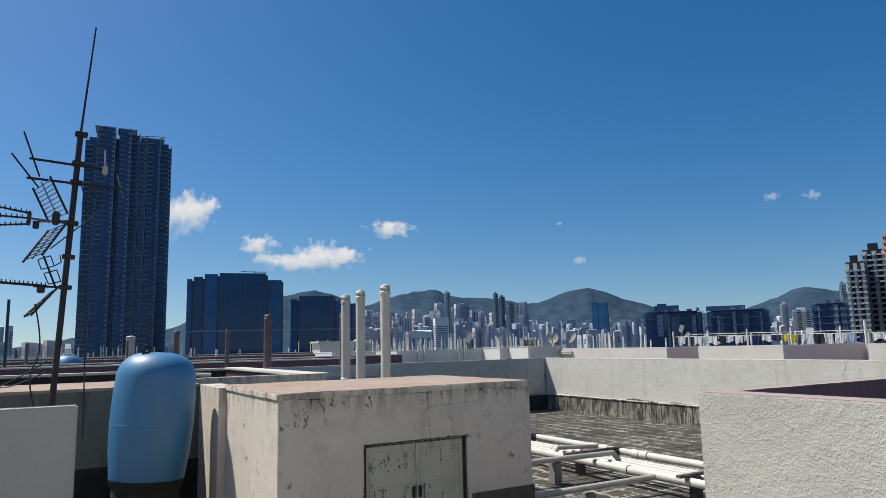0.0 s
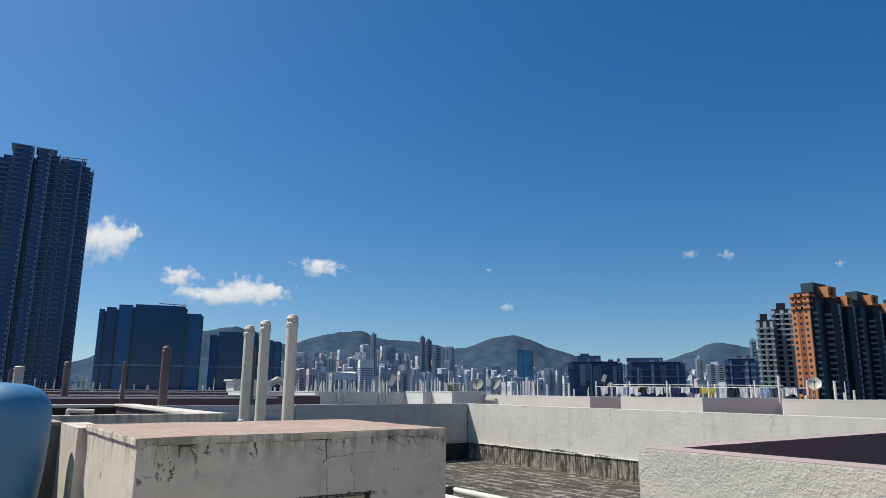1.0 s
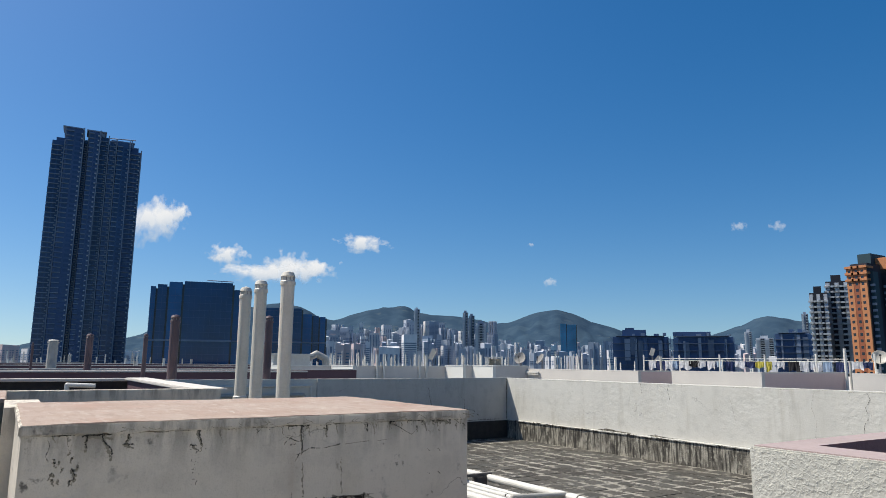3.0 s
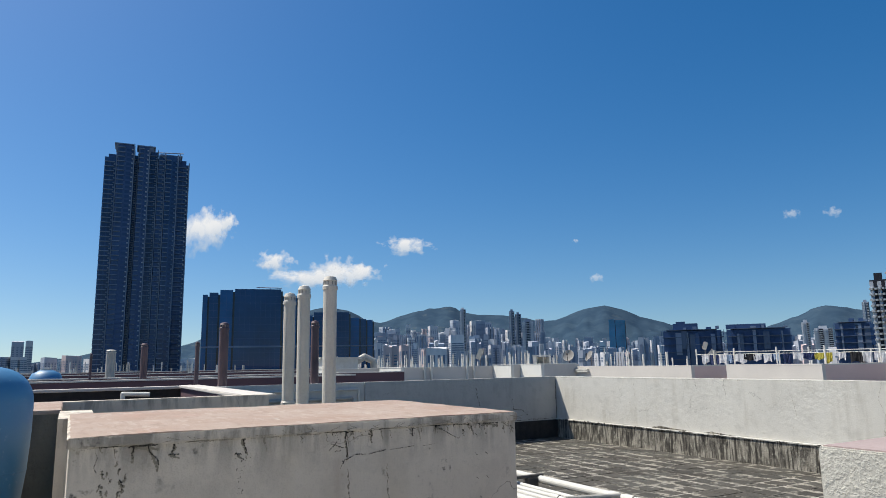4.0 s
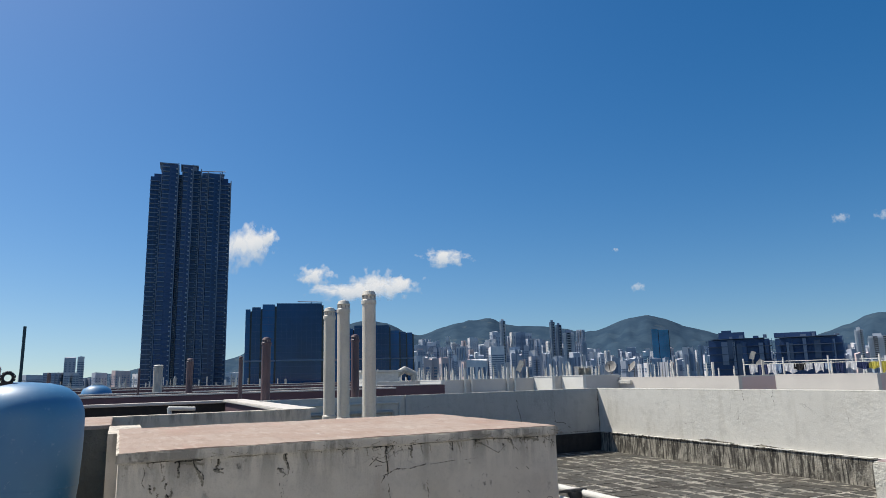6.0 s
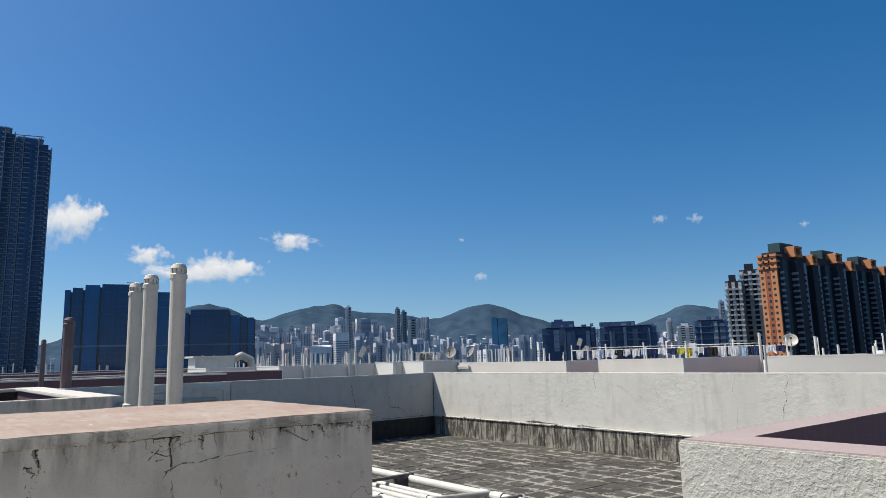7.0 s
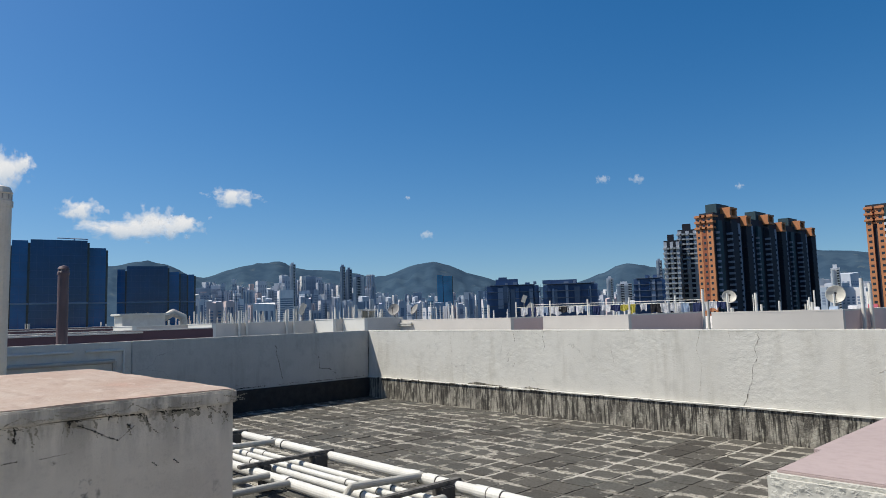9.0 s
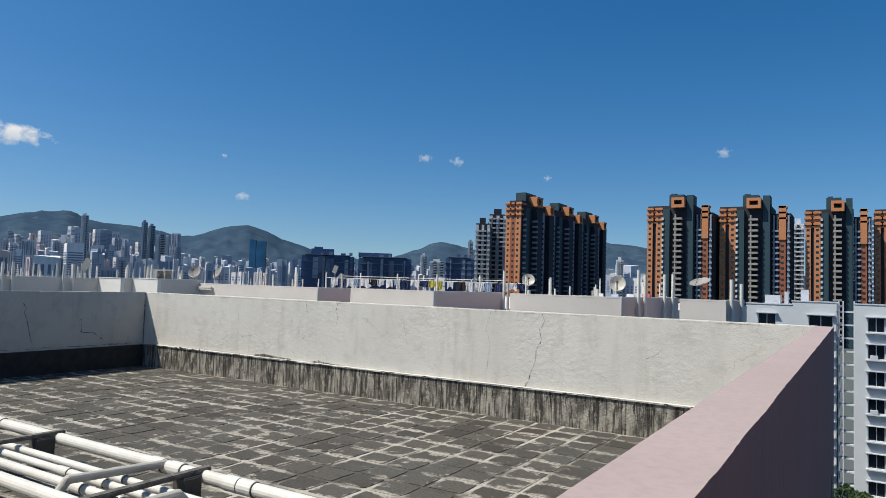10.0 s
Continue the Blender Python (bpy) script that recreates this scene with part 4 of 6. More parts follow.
rods("arm", ((-0.326, 2.601, -0.004, 2.588), (-0.3, 2.576, -0.038, 2.607)), 0.009, M_ALU, hub)
part("balun", boxes((-0.03, 0.03, -0.298, -0.248, 2.525, 2.579), bevel=0.006), M_DARK, hub)
part("bracket", boxes((-0.06, 0.06, -0.345, -0.317, 2.551, 2.65), bevel=0.006), M_DARK, hub)
for a, b, c, d in ((-0.335, 2.641, -0.864, 2.697), (-0.321, 2.601, -0.851, 2.594), (-0.325, 2.555, -0.839, 2.49)):
    bm = tubes(((0, a, b), (0, c, d), 0.008), seg=6)
    for k in range(13):
        t = (k + 0.5) / 13
        tube(bm, (-0.045, a + (c - a) * t, b + (d - b) * t), (0.045, a + (c - a) * t, b + (d - b) * t + 0.012), 0.005, 5)
    part("director", bm, M_DARK, hub, "toothed director rod")
hub = part("hub", boxes((-0.04, 0.04, -0.211, -0.148, 2.027, 2.077), bevel=0.008), M_DARK, mast)
rods("arm", ((-0.187, 2.315, -0.067, 2.073), (-0.241, 2.075, 0.014, 2.082)), 0.009, M_DARK, hub)
rods("loop", ((-0.229, 2.283, -0.133, 2.321), (-0.133, 2.321, -0.096, 2.243), (-0.096, 2.243, -0.045, 2.277), (-0.229, 2.283, -0.193, 2.209), (-0.193, 2.209, -0.096, 2.243), (-0.171, 2.179, -0.074, 2.214), (-0.074, 2.214, -0.032, 2.127), (-0.171, 2.179, -0.125, 2.098), (-0.125, 2.098, -0.032, 2.127), (-0.045, 2.277, -0.061, 2.33)), 0.005, M_DARK, hub, "bent wire loops")
ladder((-0.087, 2.052, -0.287, 1.841), (-0.049, 2.075, -0.233, 1.847), 5, hub)
bm = bmesh.new()
a, b, c, d = (-0.132, 2.083, -0.793, 2.097)
tube(bm, (0, a, b), (0, c, d), 0.011, 6)
for k in range(20):
    t = (k + 0.5) / 20
    tube(bm, (-0.05, a + (c - a) * t, b + (d - b) * t), (0.05, a + (c - a) * t, b + (d - b) * t + 0.02), 0.005, 5)
part("director", bm, M_DARK, hub, "toothed director rod")


def cable(pts, label, r=0.0055):
    cu = bpy.data.curves.new("cable", "CURVE")
    cu.dimensions, cu.bevel_depth, cu.bevel_resolution = "3D", r, 1
    sp = cu.splines.new("NURBS")
    sp.points.add(len(pts) - 1)
    for p, co in zip(sp.points, pts):
        p.co = (*co, 1)
    sp.use_endpoint_u, sp.order_u = True, 3
    cu.materials.append(M_CABLE)
    ob = new("cable", cu)
    return tagged(ob, label, "cable")


cable([(MX, MY + 0.25, 2.83), (MX, MY + 0.33, 2.70), (MX, MY + 0.12, 2.5), (MX, MY - 0.02, 2.36)], "black aerial cable looped down to the mast")
cable([(MX + 0.02, MY + 0.16, 2.90), (MX + 0.03, MY + 0.22, 2.72), (MX + 0.03, MY + 0.205, 2.4), (MX + 0.02, MY + 0.235, 2.1), (MX, MY + 0.25, 1.75), (MX - 0.03, MY + 0.26, 1.4), (MX - 0.03, MY + 0.27, 0.9)], "black cable hanging from the aerial boom")
cable([(MX, MY - 0.1, 1.93), (MX + 0.05, MY - 0.02, 1.6), (MX + 0.05, MY - 0.12, 1.4), (MX + 0.04, MY - 0.05, 1.1), (MX, MY + 0.06, 0.6)], "black cable hanging along the mast")
cable([(MX, MY, 1.42), (5.6, -10.5, 1.26), (4.5, -10.7, 1.23), (4.2, -12.5, 1.22)], "black cable trailing over the plinth")
cable([(MX + 0.03, MY, 1.5), (5.6, -10.6, 1.24), (4.9, -10.9, 1.225), (4.6, -12.5, 1.22)], "black cable trailing over the plinth")

# ---- pipe rack on the deck ----
M_SLEEPER = simple("tarry weathered batten", (0.15, 0.14, 0.125), (0.05, 0.047, 0.042), 14.0, 0.9, bumps=0.6, grain=40)
for y, z, r, x0, x1, joints in ((-4.02, 0.20, 0.042, 2.0, 9.66, (3.70, 3.92, 6.02, 6.22, 6.75, 6.88)), (-4.30, 0.17, 0.026, 2.6, 9.66, (4.05, 6.02)), (-4.42, 0.17, 0.026, 2.2, 9.66, (3.95, 5.6, 6.0)),
                                (-4.56, 0.17, 0.030, 2.2, 9.66, (4.3, 6.0)), (-4.76, 0.18, 0.042, 2.2, 9.66, (4.2, 5.3, 7.3))):
    p = thing("drain_pipe", "long white PVC pipe lying on roof supports", "pipe", "pipes on the rack")
    part("pipe", tubes(((x0, y, z), (x1, y, z), r), seg=16), M_PVC, p)
    for x in joints:
        part("coupling", tubes(((x - 0.06, y, z), (x + 0.06, y, z), r * 1.17), seg=16), M_PVC, p)
        part("seal", tubes(((x + 0.061, y, z), (x + 0.068, y, z), r * 1.12), seg=16), M_CEMENT, p, "dark pipe joint")
for pts, r in (([(6.10, -4.02, 0.22), (6.06, -4.66, 0.25), (6.02, -4.76, 0.10)], 0.027), ([(3.84, -4.02, 0.22), (3.88, -4.78, 0.25), (3.84, -4.9, 0.10)], 0.027), ([(6.9, -4.38, 0.12), (6.85, -4.5, 0.27), (6.75, -6.2, 0.27)], 0.030),
               ([(5.15, -4.82, 0.22), (5.15, -6.3, 0.24)], 0.026), ([(5.42, -4.80, 0.20), (5.42, -6.3, 0.22)], 0.026), ([(7.75, -4.8, 0.17), (7.6, -6.3, 0.13)], 0.030)):
    p = thing("branch_pipe", "grey-white PVC branch pipe crossing over the rack", "pipe", "branch pipes")
    part("pipe", bend(pts, r), M_PVCGREY, p)
for x in (3.08, 4.78, 6.46, 8.15):
    s = thing("pipe_support", "grey-topped black cement sleeper holding the pipes", "support", "pipe supports")
    part("sleeper", boxes((x - 0.03, x + 0.03, -4.9, -3.97, 0.225, 0.255), bevel=0.006), M_SLEEPER, s)
    part("block", boxes((x - 0.055, x + 0.055, -4.20, -4.06, 0.0, 0.225), bevel=0.008), M_CEMENT, s)
    part("block", boxes((x - 0.055, x + 0.055, -4.70, -4.62, 0.0, 0.225), bevel=0.008), M_CEMENT, s)
for x, y, hgt in ((6.78, -5.30, 0.235), (6.7, -5.75, 0.235), (7.65, -5.6, 0.10), (5.15, -5.5, 0.2), (5.42, -5.7, 0.18)):
    tagged(part("pipe_block", boxes((x - 0.06, x + 0.06, y - 0.05, y + 0.05, 0, hgt), bevel=0.01), M_CONC), "small cement block propping a pipe", "block", "pipe blocks")


# ---- dishes, heaters and laundry on the next roofs ----
def dish(p, target, r, label):
    d = thing("satellite_dish", label, "satellite dish", "satellite dishes")
    m = look(p, target)
    d.matrix_world = m
    bm = bmesh.new()
    rings = []
    for k in range(6):
        f = k / 5
        rings.append([bm.verts.new((r * f * math.cos(2 * math.pi * j / 24), r * f * math.sin(2 * math.pi * j / 24), -0.35 * r * f * f)) for j in range(24)] if k else [bm.verts.new((0, 0, 0))])
    for a, b in zip(rings, rings[1:]):
        for j in range(24):
            bm.faces.new((a[0], b[j], b[(j + 1) % 24]) if len(a) == 1 else (a[j], b[j], b[(j + 1) % 24], a[(j + 1) % 24]))
    ob = part("reflector", bm, M_CONC if "grey" in label else M_PVCGREY, d)
    sol = ob.modifiers.new("thick", "SOLIDIFY")
    sol.thickness = 0.03
    part("feed_arm", tubes(((0, -r * 0.9, -0.3 * r), (0, 0, -0.9 * r), 0.02), seg=6), M_DARK, d)
    part("feed_horn", boxes((-0.06, 0.06, -0.06, 0.06, -0.98 * r, -0.85 * r), bevel=0.01), M_DARK, d)
    part("post", tubes(((0, 0, 0.05), m.to_3x3().inverted() @ Vector((0, 0, 0.5 - p[2])), 0.05), seg=8), M_ALU, d)
    return d


dish((-2.5, 34.0, 1.92), (4, 10, 6), 0.5, "pale mesh satellite dish on the next roof")
dish((1.98, 36.0, 2.0), (1.0, 33.5, 8), 0.62, "grey upturned satellite dish on the next roof")
dish((-9.4, 36.0, 2.0), (0, 20, 10), 0.45, "small pale satellite dish on the next roof")
dish((-25.3, 20.9, 1.80), (-12, -6, 14), 0.42, "grey mesh satellite dish on a far roof")
dish((-24.4, 22.0, 1.75), (-30, 2, 14), 0.4, "small grey satellite dish on a far roof")


def tilted_panel(x, y, z, w, h, lean, label):
    """A flat panel aerial on a post, leaning sideways."""
    t = thing("panel_aerial", label, "aerial", "panel aerials", at=(x, y, 0.3))
    t.rotation_euler.z = radians(40)
    bm = boxes((-w / 2, w / 2, -0.06, 0.06, -h / 2, h / 2), bevel=0.02)
    bm.transform(Matrix.Translation((0, -0.1, z - 0.3)) @ Matrix.Rotation(lean, 4, "Y"))
    part("panel", bm, M_PVCGREY, t)
    part("post", tubes(((0, 0, 0), (0, 0, z - 0.2), 0.04), seg=8), M_ALU, t)
    part("bracket", boxes((-0.06, 0.06, -0.06, 0.03, z - 0.4, z - 0.25)), M_DARK, t)


tilted_panel(-28.7, 15.9, 2.05, 0.34, 0.75, 0.45, "pale tilted panel aerial on a far roof")
tilted_panel(-19.3, 27.2, 2.32, 0.28, 0.5, 0.35, "pale tilted panel aerial on the next roof")
tilted_panel(-19.0, 27.4, 1.86, 0.28, 0.42, 0.7, "pale tilted panel aerial on the next roof")
cabin = thing("roof_cabinet", "white open-framed roof cabinet on the next block", "cabinet", at=(-26.4, 19.4, 0.3))
cabin.rotation_euler.z = radians(50)
part("side_panel", boxes((-0.55, -0.30, -0.5, 0.5, 0, 1.55), bevel=0.02), M_PVC, cabin)
part("back_panel", boxes((-0.30, 0.55, 0.44, 0.5, 0, 1.5)), M_PVCGREY, cabin)
part("roof_panel", boxes((-0.6, 0.62, -0.55, 0.55, 1.55, 1.62), bevel=0.015), M_PVC, cabin)
part("shelf", boxes((-0.29, 0.55, -0.45, 0.43, 1.0, 1.06)), M_PVC, cabin)
for px in (0.1, 0.53):
    part("post", boxes((px, px + 0.05, -0.5, -0.44, 0, 1.55)), M_PVC, cabin)

shed = thing("plant_box", "white rooftop plant cabinet beside coiled ducts", "cabinet", at=(-31.0, 6.6, 0.3))
part("body", boxes((-0.7, 0.7, -1.4, 1.0, 0, 1.55), bevel=0.03), M_PVC, shed)
part("lid", boxes((-0.85, 0.85, -1.6, 1.2, 1.55, 1.68), bevel=0.03), M_PVC, shed)
part("duct", bend([(0, 1.0, 1.3), (0, 1.7, 1.7), (0.1, 2.3, 1.4), (0.1, 2.4, 0.5)], 0.22), M_PVCGREY, shed)

rng = random.Random(5)
line_y, line_x0, line_x1 = 26.0, -19.0, -5.0
rail = thing("drying_rack", "white pipe drying frame on the next block's roof", "drying rack")
part("rail", tubes(((line_x0, line_y, 1.75), (line_x1, line_y, 1.7), 0.016), ((line_x0, line_y + 1.5, 1.9), (line_x1 - 2, line_y + 1.5, 1.85), 0.016), seg=6), M_PVC, rail)
for k in range(6):
    x = line_x0 + (line_x1 - line_x0) * k / 5
    part("post", tubes(((x, line_y, 0.5), (x, line_y, 2.1), 0.045), seg=8), M_PVC, rail)
for k in range(22):
    x = line_x0 + 0.4 + (line_x1 - line_x0 - 1) * k / 21
    w, hgt = 0.35 + rng.random() * 0.4, 0.35 + rng.random() * 0.3
    bm = bmesh.new()
    n = 6
    top = [bm.verts.new((x + w * i / n, line_y + 0.03 * math.sin(i * 2.1 + k), 1.72)) for i in range(n + 1)]
    bot = [bm.verts.new((x + w * i / n, line_y + 0.08 * math.sin(i * 1.7 + k), 1.72 - hgt * (0.9 + 0.15 * math.sin(i + k)))) for i in range(n + 1)]
    for i in range(n):
        bm.faces.new((bot[i], bot[i + 1], top[i + 1], top[i]))
    bmesh.ops.solidify(bm, geom=bm.faces[:], thickness=0.015)
    c = CLOTH[(0, 1, 0, 4, 0, 5, 0, 0, 4, 1)[k % 10]] if k not in (12, 13) else CLOTH[2]
    tagged(part("laundry", bm, c), c.name + " drying on a rooftop line", "laundry", "laundry")
for k in range(5):
    x = -1.5 + k * 0.8
    tagged(part("laundry", boxes((x, x + 0.4, 27.0, 27.06, 0.5, 1.3 + 0.12 * rng.random()), bevel=0.015), CLOTH[(0, 4, 0, 3, 0)[k]]), CLOTH[(0, 4, 0, 3, 0)[k]].name + " drying on the next roof", "laundry", "laundry")

# ---- white apartment block beyond the drop ----
apt = thing("apartment_block", "pale grey apartment block with rows of windows", "building")
AY = 76.0


def facade(x0, x1, ztop, wins):
    """A wall with real window openings: columns of piers, bands between them, frames and panes."""
    floors = [(-1.05 - 2.78 * k) for k in range(9)]
    rows = []
    edges = sorted(wins)
    xs = [x0] + [e for w in edges for e in w] + [x1]
    for i in range(0, len(xs), 2):
        rows.append((xs[i], xs[i + 1], AY, AY + 0.4, GROUND_Z, ztop))
    for a, b in edges:
        zs = [ztop] + [e for f in floors for e in (f + 0.55, f - 0.85)] + [GROUND_Z]
        for i in range(0, len(zs), 2):
            rows.append((a, b, AY, AY + 0.4, zs[i + 1], zs[i]))
    part("wall", boxes(*rows), M_APT, apt)
    part("body", boxes((x0, x1, AY + 1.2, AY + 18, GROUND_Z, ztop - 0.02)), M_APT, apt)
    part("parapet", boxes((x0 - 0.05, x1 + 0.05, AY - 0.06, AY + 0.45, ztop, ztop + 0.12)), M_WHITEWALL, apt)
    for a, b in edges:
        for f in floors:
            w = part("window", boxes((a, b, AY + 0.30, AY + 0.34, f - 0.85, f + 0.55)), M_WIN, apt)
            part("frame", boxes((a, a + 0.07, AY + 0.24, AY + 0.30, f - 0.85, f + 0.55), (b - 0.07, b, AY + 0.24, AY + 0.30, f - 0.85, f + 0.55),
                                ((a + b) / 2 - 0.04, (a + b) / 2 + 0.04, AY + 0.24, AY + 0.30, f - 0.85, f + 0.55)), M_WHITEWALL, w)
            part("ledge", boxes((a - 0.2, b + 0.2, AY - 0.45, AY, f - 1.05, f - 0.92)), M_WHITEWALL, w)
            part("awning", boxes((a - 0.2, b + 0.2, AY - 0.4, AY, f + 0.62, f + 0.70)), M_WHITEWALL, w)
            if int(a * 7 + f * 5) % 3 == 0:
                part("air_conditioner", boxes((a + 0.2, a + 0.9, AY - 0.4, AY - 0.02, f - 0.92, f - 0.5), bevel=0.03), M_WHITEWALL, w)


facade(4.0, 8.2, 0.95, [(5.6, 7.9)])
facade(9.85, 40.0, 0.85, [(11.0, 12.5), (13.6, 15.1), (19.0, 20.5), (21.6, 23.1), (27.0, 28.5), (29.6, 31.1)])
facade(-0.6, 4.0, 0.55, [(0.6, 2.4)])
bm = bmesh.new()
for k in range(9):
    z = 0.1 - 2.78 * k
    for h in (0, -1.4):
        box(bm, 8.2, 9.85, AY + 0.4, AY + 1.2, z + h - 0.15, z + h)
for x in (8.35, 8.75, 9.75):
    box(bm, x, x + 0.12, AY + 0.2, AY + 0.4, GROUND_Z, 1.2)
stack("stair", bm, M_WHITEWALL, apt, "white open stair between the wings")
stack("plant_boxes", boxes((1.0, 2.6, AY + 3, AY + 5, 0.5, 1.6), (4.6, 5.4, AY + 4, AY + 5, 0.9, 2.3), (3.1, 3.5, AY + 2, AY + 2.5, 0.5, 2.0)), M_WHITEWALL, apt, "white rooftop plant boxes")


# ---- trees in the gap ----
def tree(x, y, h, seed):
    r = random.Random(seed)
    t = thing("tree", "green leafy street tree far below", "tree", "street trees", at=(x, y, GROUND_Z))
    bm = bmesh.new()
    tube(bm, (0, 0, 0), (0.1, 0, h * 0.55), 0.22, 8, 0.12)
    for k in range(7):
        a = r.random() * 6.28
        tube(bm, (0.1, 0, h * (0.4 + 0.15 * r.random())), (math.cos(a) * h * 0.28, math.sin(a) * h * 0.28, h * (0.65 + 0.3 * r.random())), 0.09, 6, 0.03)
    part("trunk", bm, M_TRUNK, t)
    vs, fs = [], []
    for k in range(1400):
        a, b, c = r.random() * 6.28, r.random(), r.random() ** 0.4
        p = Vector((math.cos(a) * c * h * 0.36 * math.sin(b * 3.14), math.sin(a) * c * h * 0.36 * math.sin(b * 3.14), h * (0.45 + 0.55 * b)))
        q = Euler((r.random() * 3, r.random() * 3, r.random() * 6)).to_matrix()
        i = len(vs)
        vs += [p + q @ Vector(o) for o in ((-0.16, 0, 0), (0, -0.09, 0.03), (0.2, 0, 0), (0, 0.09, 0.03))]
        fs.append((i, i + 1, i + 2, i + 3))
    me = bpy.data.meshes.new("crown")
    me.from_pydata(vs, [], fs)
    me.materials.append(M_LEAF)
    new("crown", me).parent = t


for k, (x, y, h) in enumerate(((9.6, 55, 10), (10.6, 62, 9), (11.8, 48, 8), (9.2, 68, 8), (13.5, 57, 9))):
    tree(x, y, h, 20 + k)


# ---- middle distance: towers ----
def placed(ob, az, d, turn=None):
    """Stand ob on the ground at az, d; its -y side faces the eye, or is turned by given degrees."""
    p = far(az, d)
    ob.location = (p.x, p.y, GROUND_Z)
    ob.rotation_euler.z = radians(az - 90 if turn is None else turn)
    return ob


# slender residential tower, four bays
D = 480.0
W = D * math.radians(178.75 - 172.5)
tw = thing("residential_tower", "very tall dark blue residential tower with balcony ribs", "building")
placed(tw, 175.65, D)
zt = D * 0.30 + 1.5 - GROUND_Z
part("core", boxes((-W / 2 + 2, W / 2 - 2, 3, 24, 0, zt - 3)), M_NAVY, tw)
bays = ((-0.50, -0.36, 0, -6), (-0.355, -0.16, -4, 2), (-0.155, -0.11, 1, -3), (-0.105, 0.02, -5, 1.5), (0.025, 0.12, -1, 0), (0.125, 0.21, -3, -2), (0.215, 0.36, -5.5, -3), (0.365, 0.50, -1, -7))
for k, (a, b, y, dz) in enumerate(bays):
    bay = part("bay", boxes((a * W, b * W, y, 20, 0, zt + dz)), M_GLASS_D if k % 2 == 0 else M_NAVY, tw)
    bm = bmesh.new()
    n = int((zt + dz) / 3.15)
    for j in range(n):
        box(bm, a * W - 0.15, a * W + (b - a) * W * (0.42 if k in (1, 3, 6) else 0.8), y - 0.9, y - 0.003, j * 3.15 + 2.6, j * 3.15 + 3.05)
    stack("balcony", bm, M_SLAB, bay, "stack of pale-edged balconies")
    bm = bmesh.new()
    for j in range(n):
        for f in (0.10, 0.52) if (b - a) > 0.08 else (0.2,):
            x = a * W + (b - a) * W * f
            box(bm, x, x + (b - a) * W * 0.3, y - 0.12, y - 0.004, j * 3.15 + 0.35, j * 3.15 + 2.15)
    stack("window", bm, M_GLASS_DK if k % 2 == 0 else M_GLASS_D, bay, "stack of dark windows")
    bm = bmesh.new()
    for j in range(n):
        box(bm, b * W - 1.9, b * W - 0.9, y - 0.6, y - 0.004, j * 3.15 + 0.9 + 0.5 * (k % 2), j * 3.15 + 1.7 + 0.5 * (k % 2))
    stack("air_ledge", bm, M_WHITEWALL if k in (1, 3, 7) else M_SLAB, bay, "stack of small pale ledges")
    part("fin", boxes((b * W - 0.7, b * W - 0.1, y - 1.3, y - 0.003, 0, zt + dz + 1.2)), M_SLAB, bay)
part("crown", boxes((-0.38 * W, -0.2 * W, 0, 12, zt - 1, zt + 3.4), (-0.12 * W, 0.06 * W, -1, 12, zt - 1, zt + 2.8), (0.15 * W, 0.4 * W, 2, 12, zt - 4, zt - 1.0)), M_SLAB, tw)
for a, b, y, z in ((-0.40, -0.18, -1.2, zt + 3.4), (-0.14, 0.08, -2.2, zt + 2.8), (0.14, 0.41, 1.0, zt - 1.0)):
    part("roof_slab", boxes((a * W, b * W, y, 13, z + 0.003, z + 0.7)), M_SLAB, tw)
part("gantry", tubes(((0.12 * W, 1, zt + 0.5), (0.42 * W, 1, zt + 1.5), 0.35), ((0.2 * W, 1, zt - 3), (0.2 * W, 1, zt + 0.8), 0.3), ((0.38 * W, 1, zt - 5), (0.38 * W, 1, zt + 1.4), 0.3), seg=6), M_SLAB, tw)


def glass_office(az0, az1, d, el, facets, label, podium=0.027, panes=(M_GLASS_L, M_GLASS)):
    g = thing("glass_office", label, "building")
    w = d * math.radians(az0 - az1)
    placed(g, (az0 + az1) / 2, d)
    top = d * el + 1.5 - GROUND_Z
    for k, (a, b, y, dz) in enumerate(facets):
        f = part("facade", boxes((a * w, b * w - 1.2, y, 30, 0, top + dz)), panes[k % 2], g)
        bm = bmesh.new()
        nx = max(2, int((b - a) * w / 3.0))
        for i in range(nx + 1):
            x = a * w + (b * w - 1.2 - a * w) * i / nx
            box(bm, x - 0.035, x + 0.035, y - 0.06, y - 0.003, 0, top + dz)
        for j in range(int((top + dz) / 4.2)):
            box(bm, a * w, b * w - 1.2, y - 0.05, y - 0.004, j * 4.2 + 3.75, j * 4.2 + 3.88)
        part("slit", boxes((b * w - 1.2, b * w - 0.01, y + 2.0, 29, 0, top + dz - 1)), M_WIN, f, "dark slit between facets")
        stack("mullion", bm, M_NAVY, f, "thin dark mullions")
        part("podium_band", boxes((a * w, b * w - 0.3, y - 0.5, y - 0.17, d * podium - GROUND_Z + 1.0, d * podium - GROUND_Z + 2.0)), M_SLAB, f, "pale horizontal podium band")
    return g, w, top


g, w, top = glass_office(171.1, 163.5, 420, 0.107, ((-0.50, -0.43, 3, -2.5), (-0.43, -0.32, 0, -1.5), (-0.32, -0.17, -2, 0), (-0.17, 0.33, -3.5, 0.5), (0.33, 0.5, 1, -3)), "dark blue glass office block with stepped curved facade")
part("gantry", tubes(((0.05 * w, 5, top + 2.5), (0.32 * w, 5, top + 2.2), 0.3), ((0.2 * w, 5, top), (0.2 * w, 5, top + 2.4), 0.25), seg=6), M_SLAB, g)
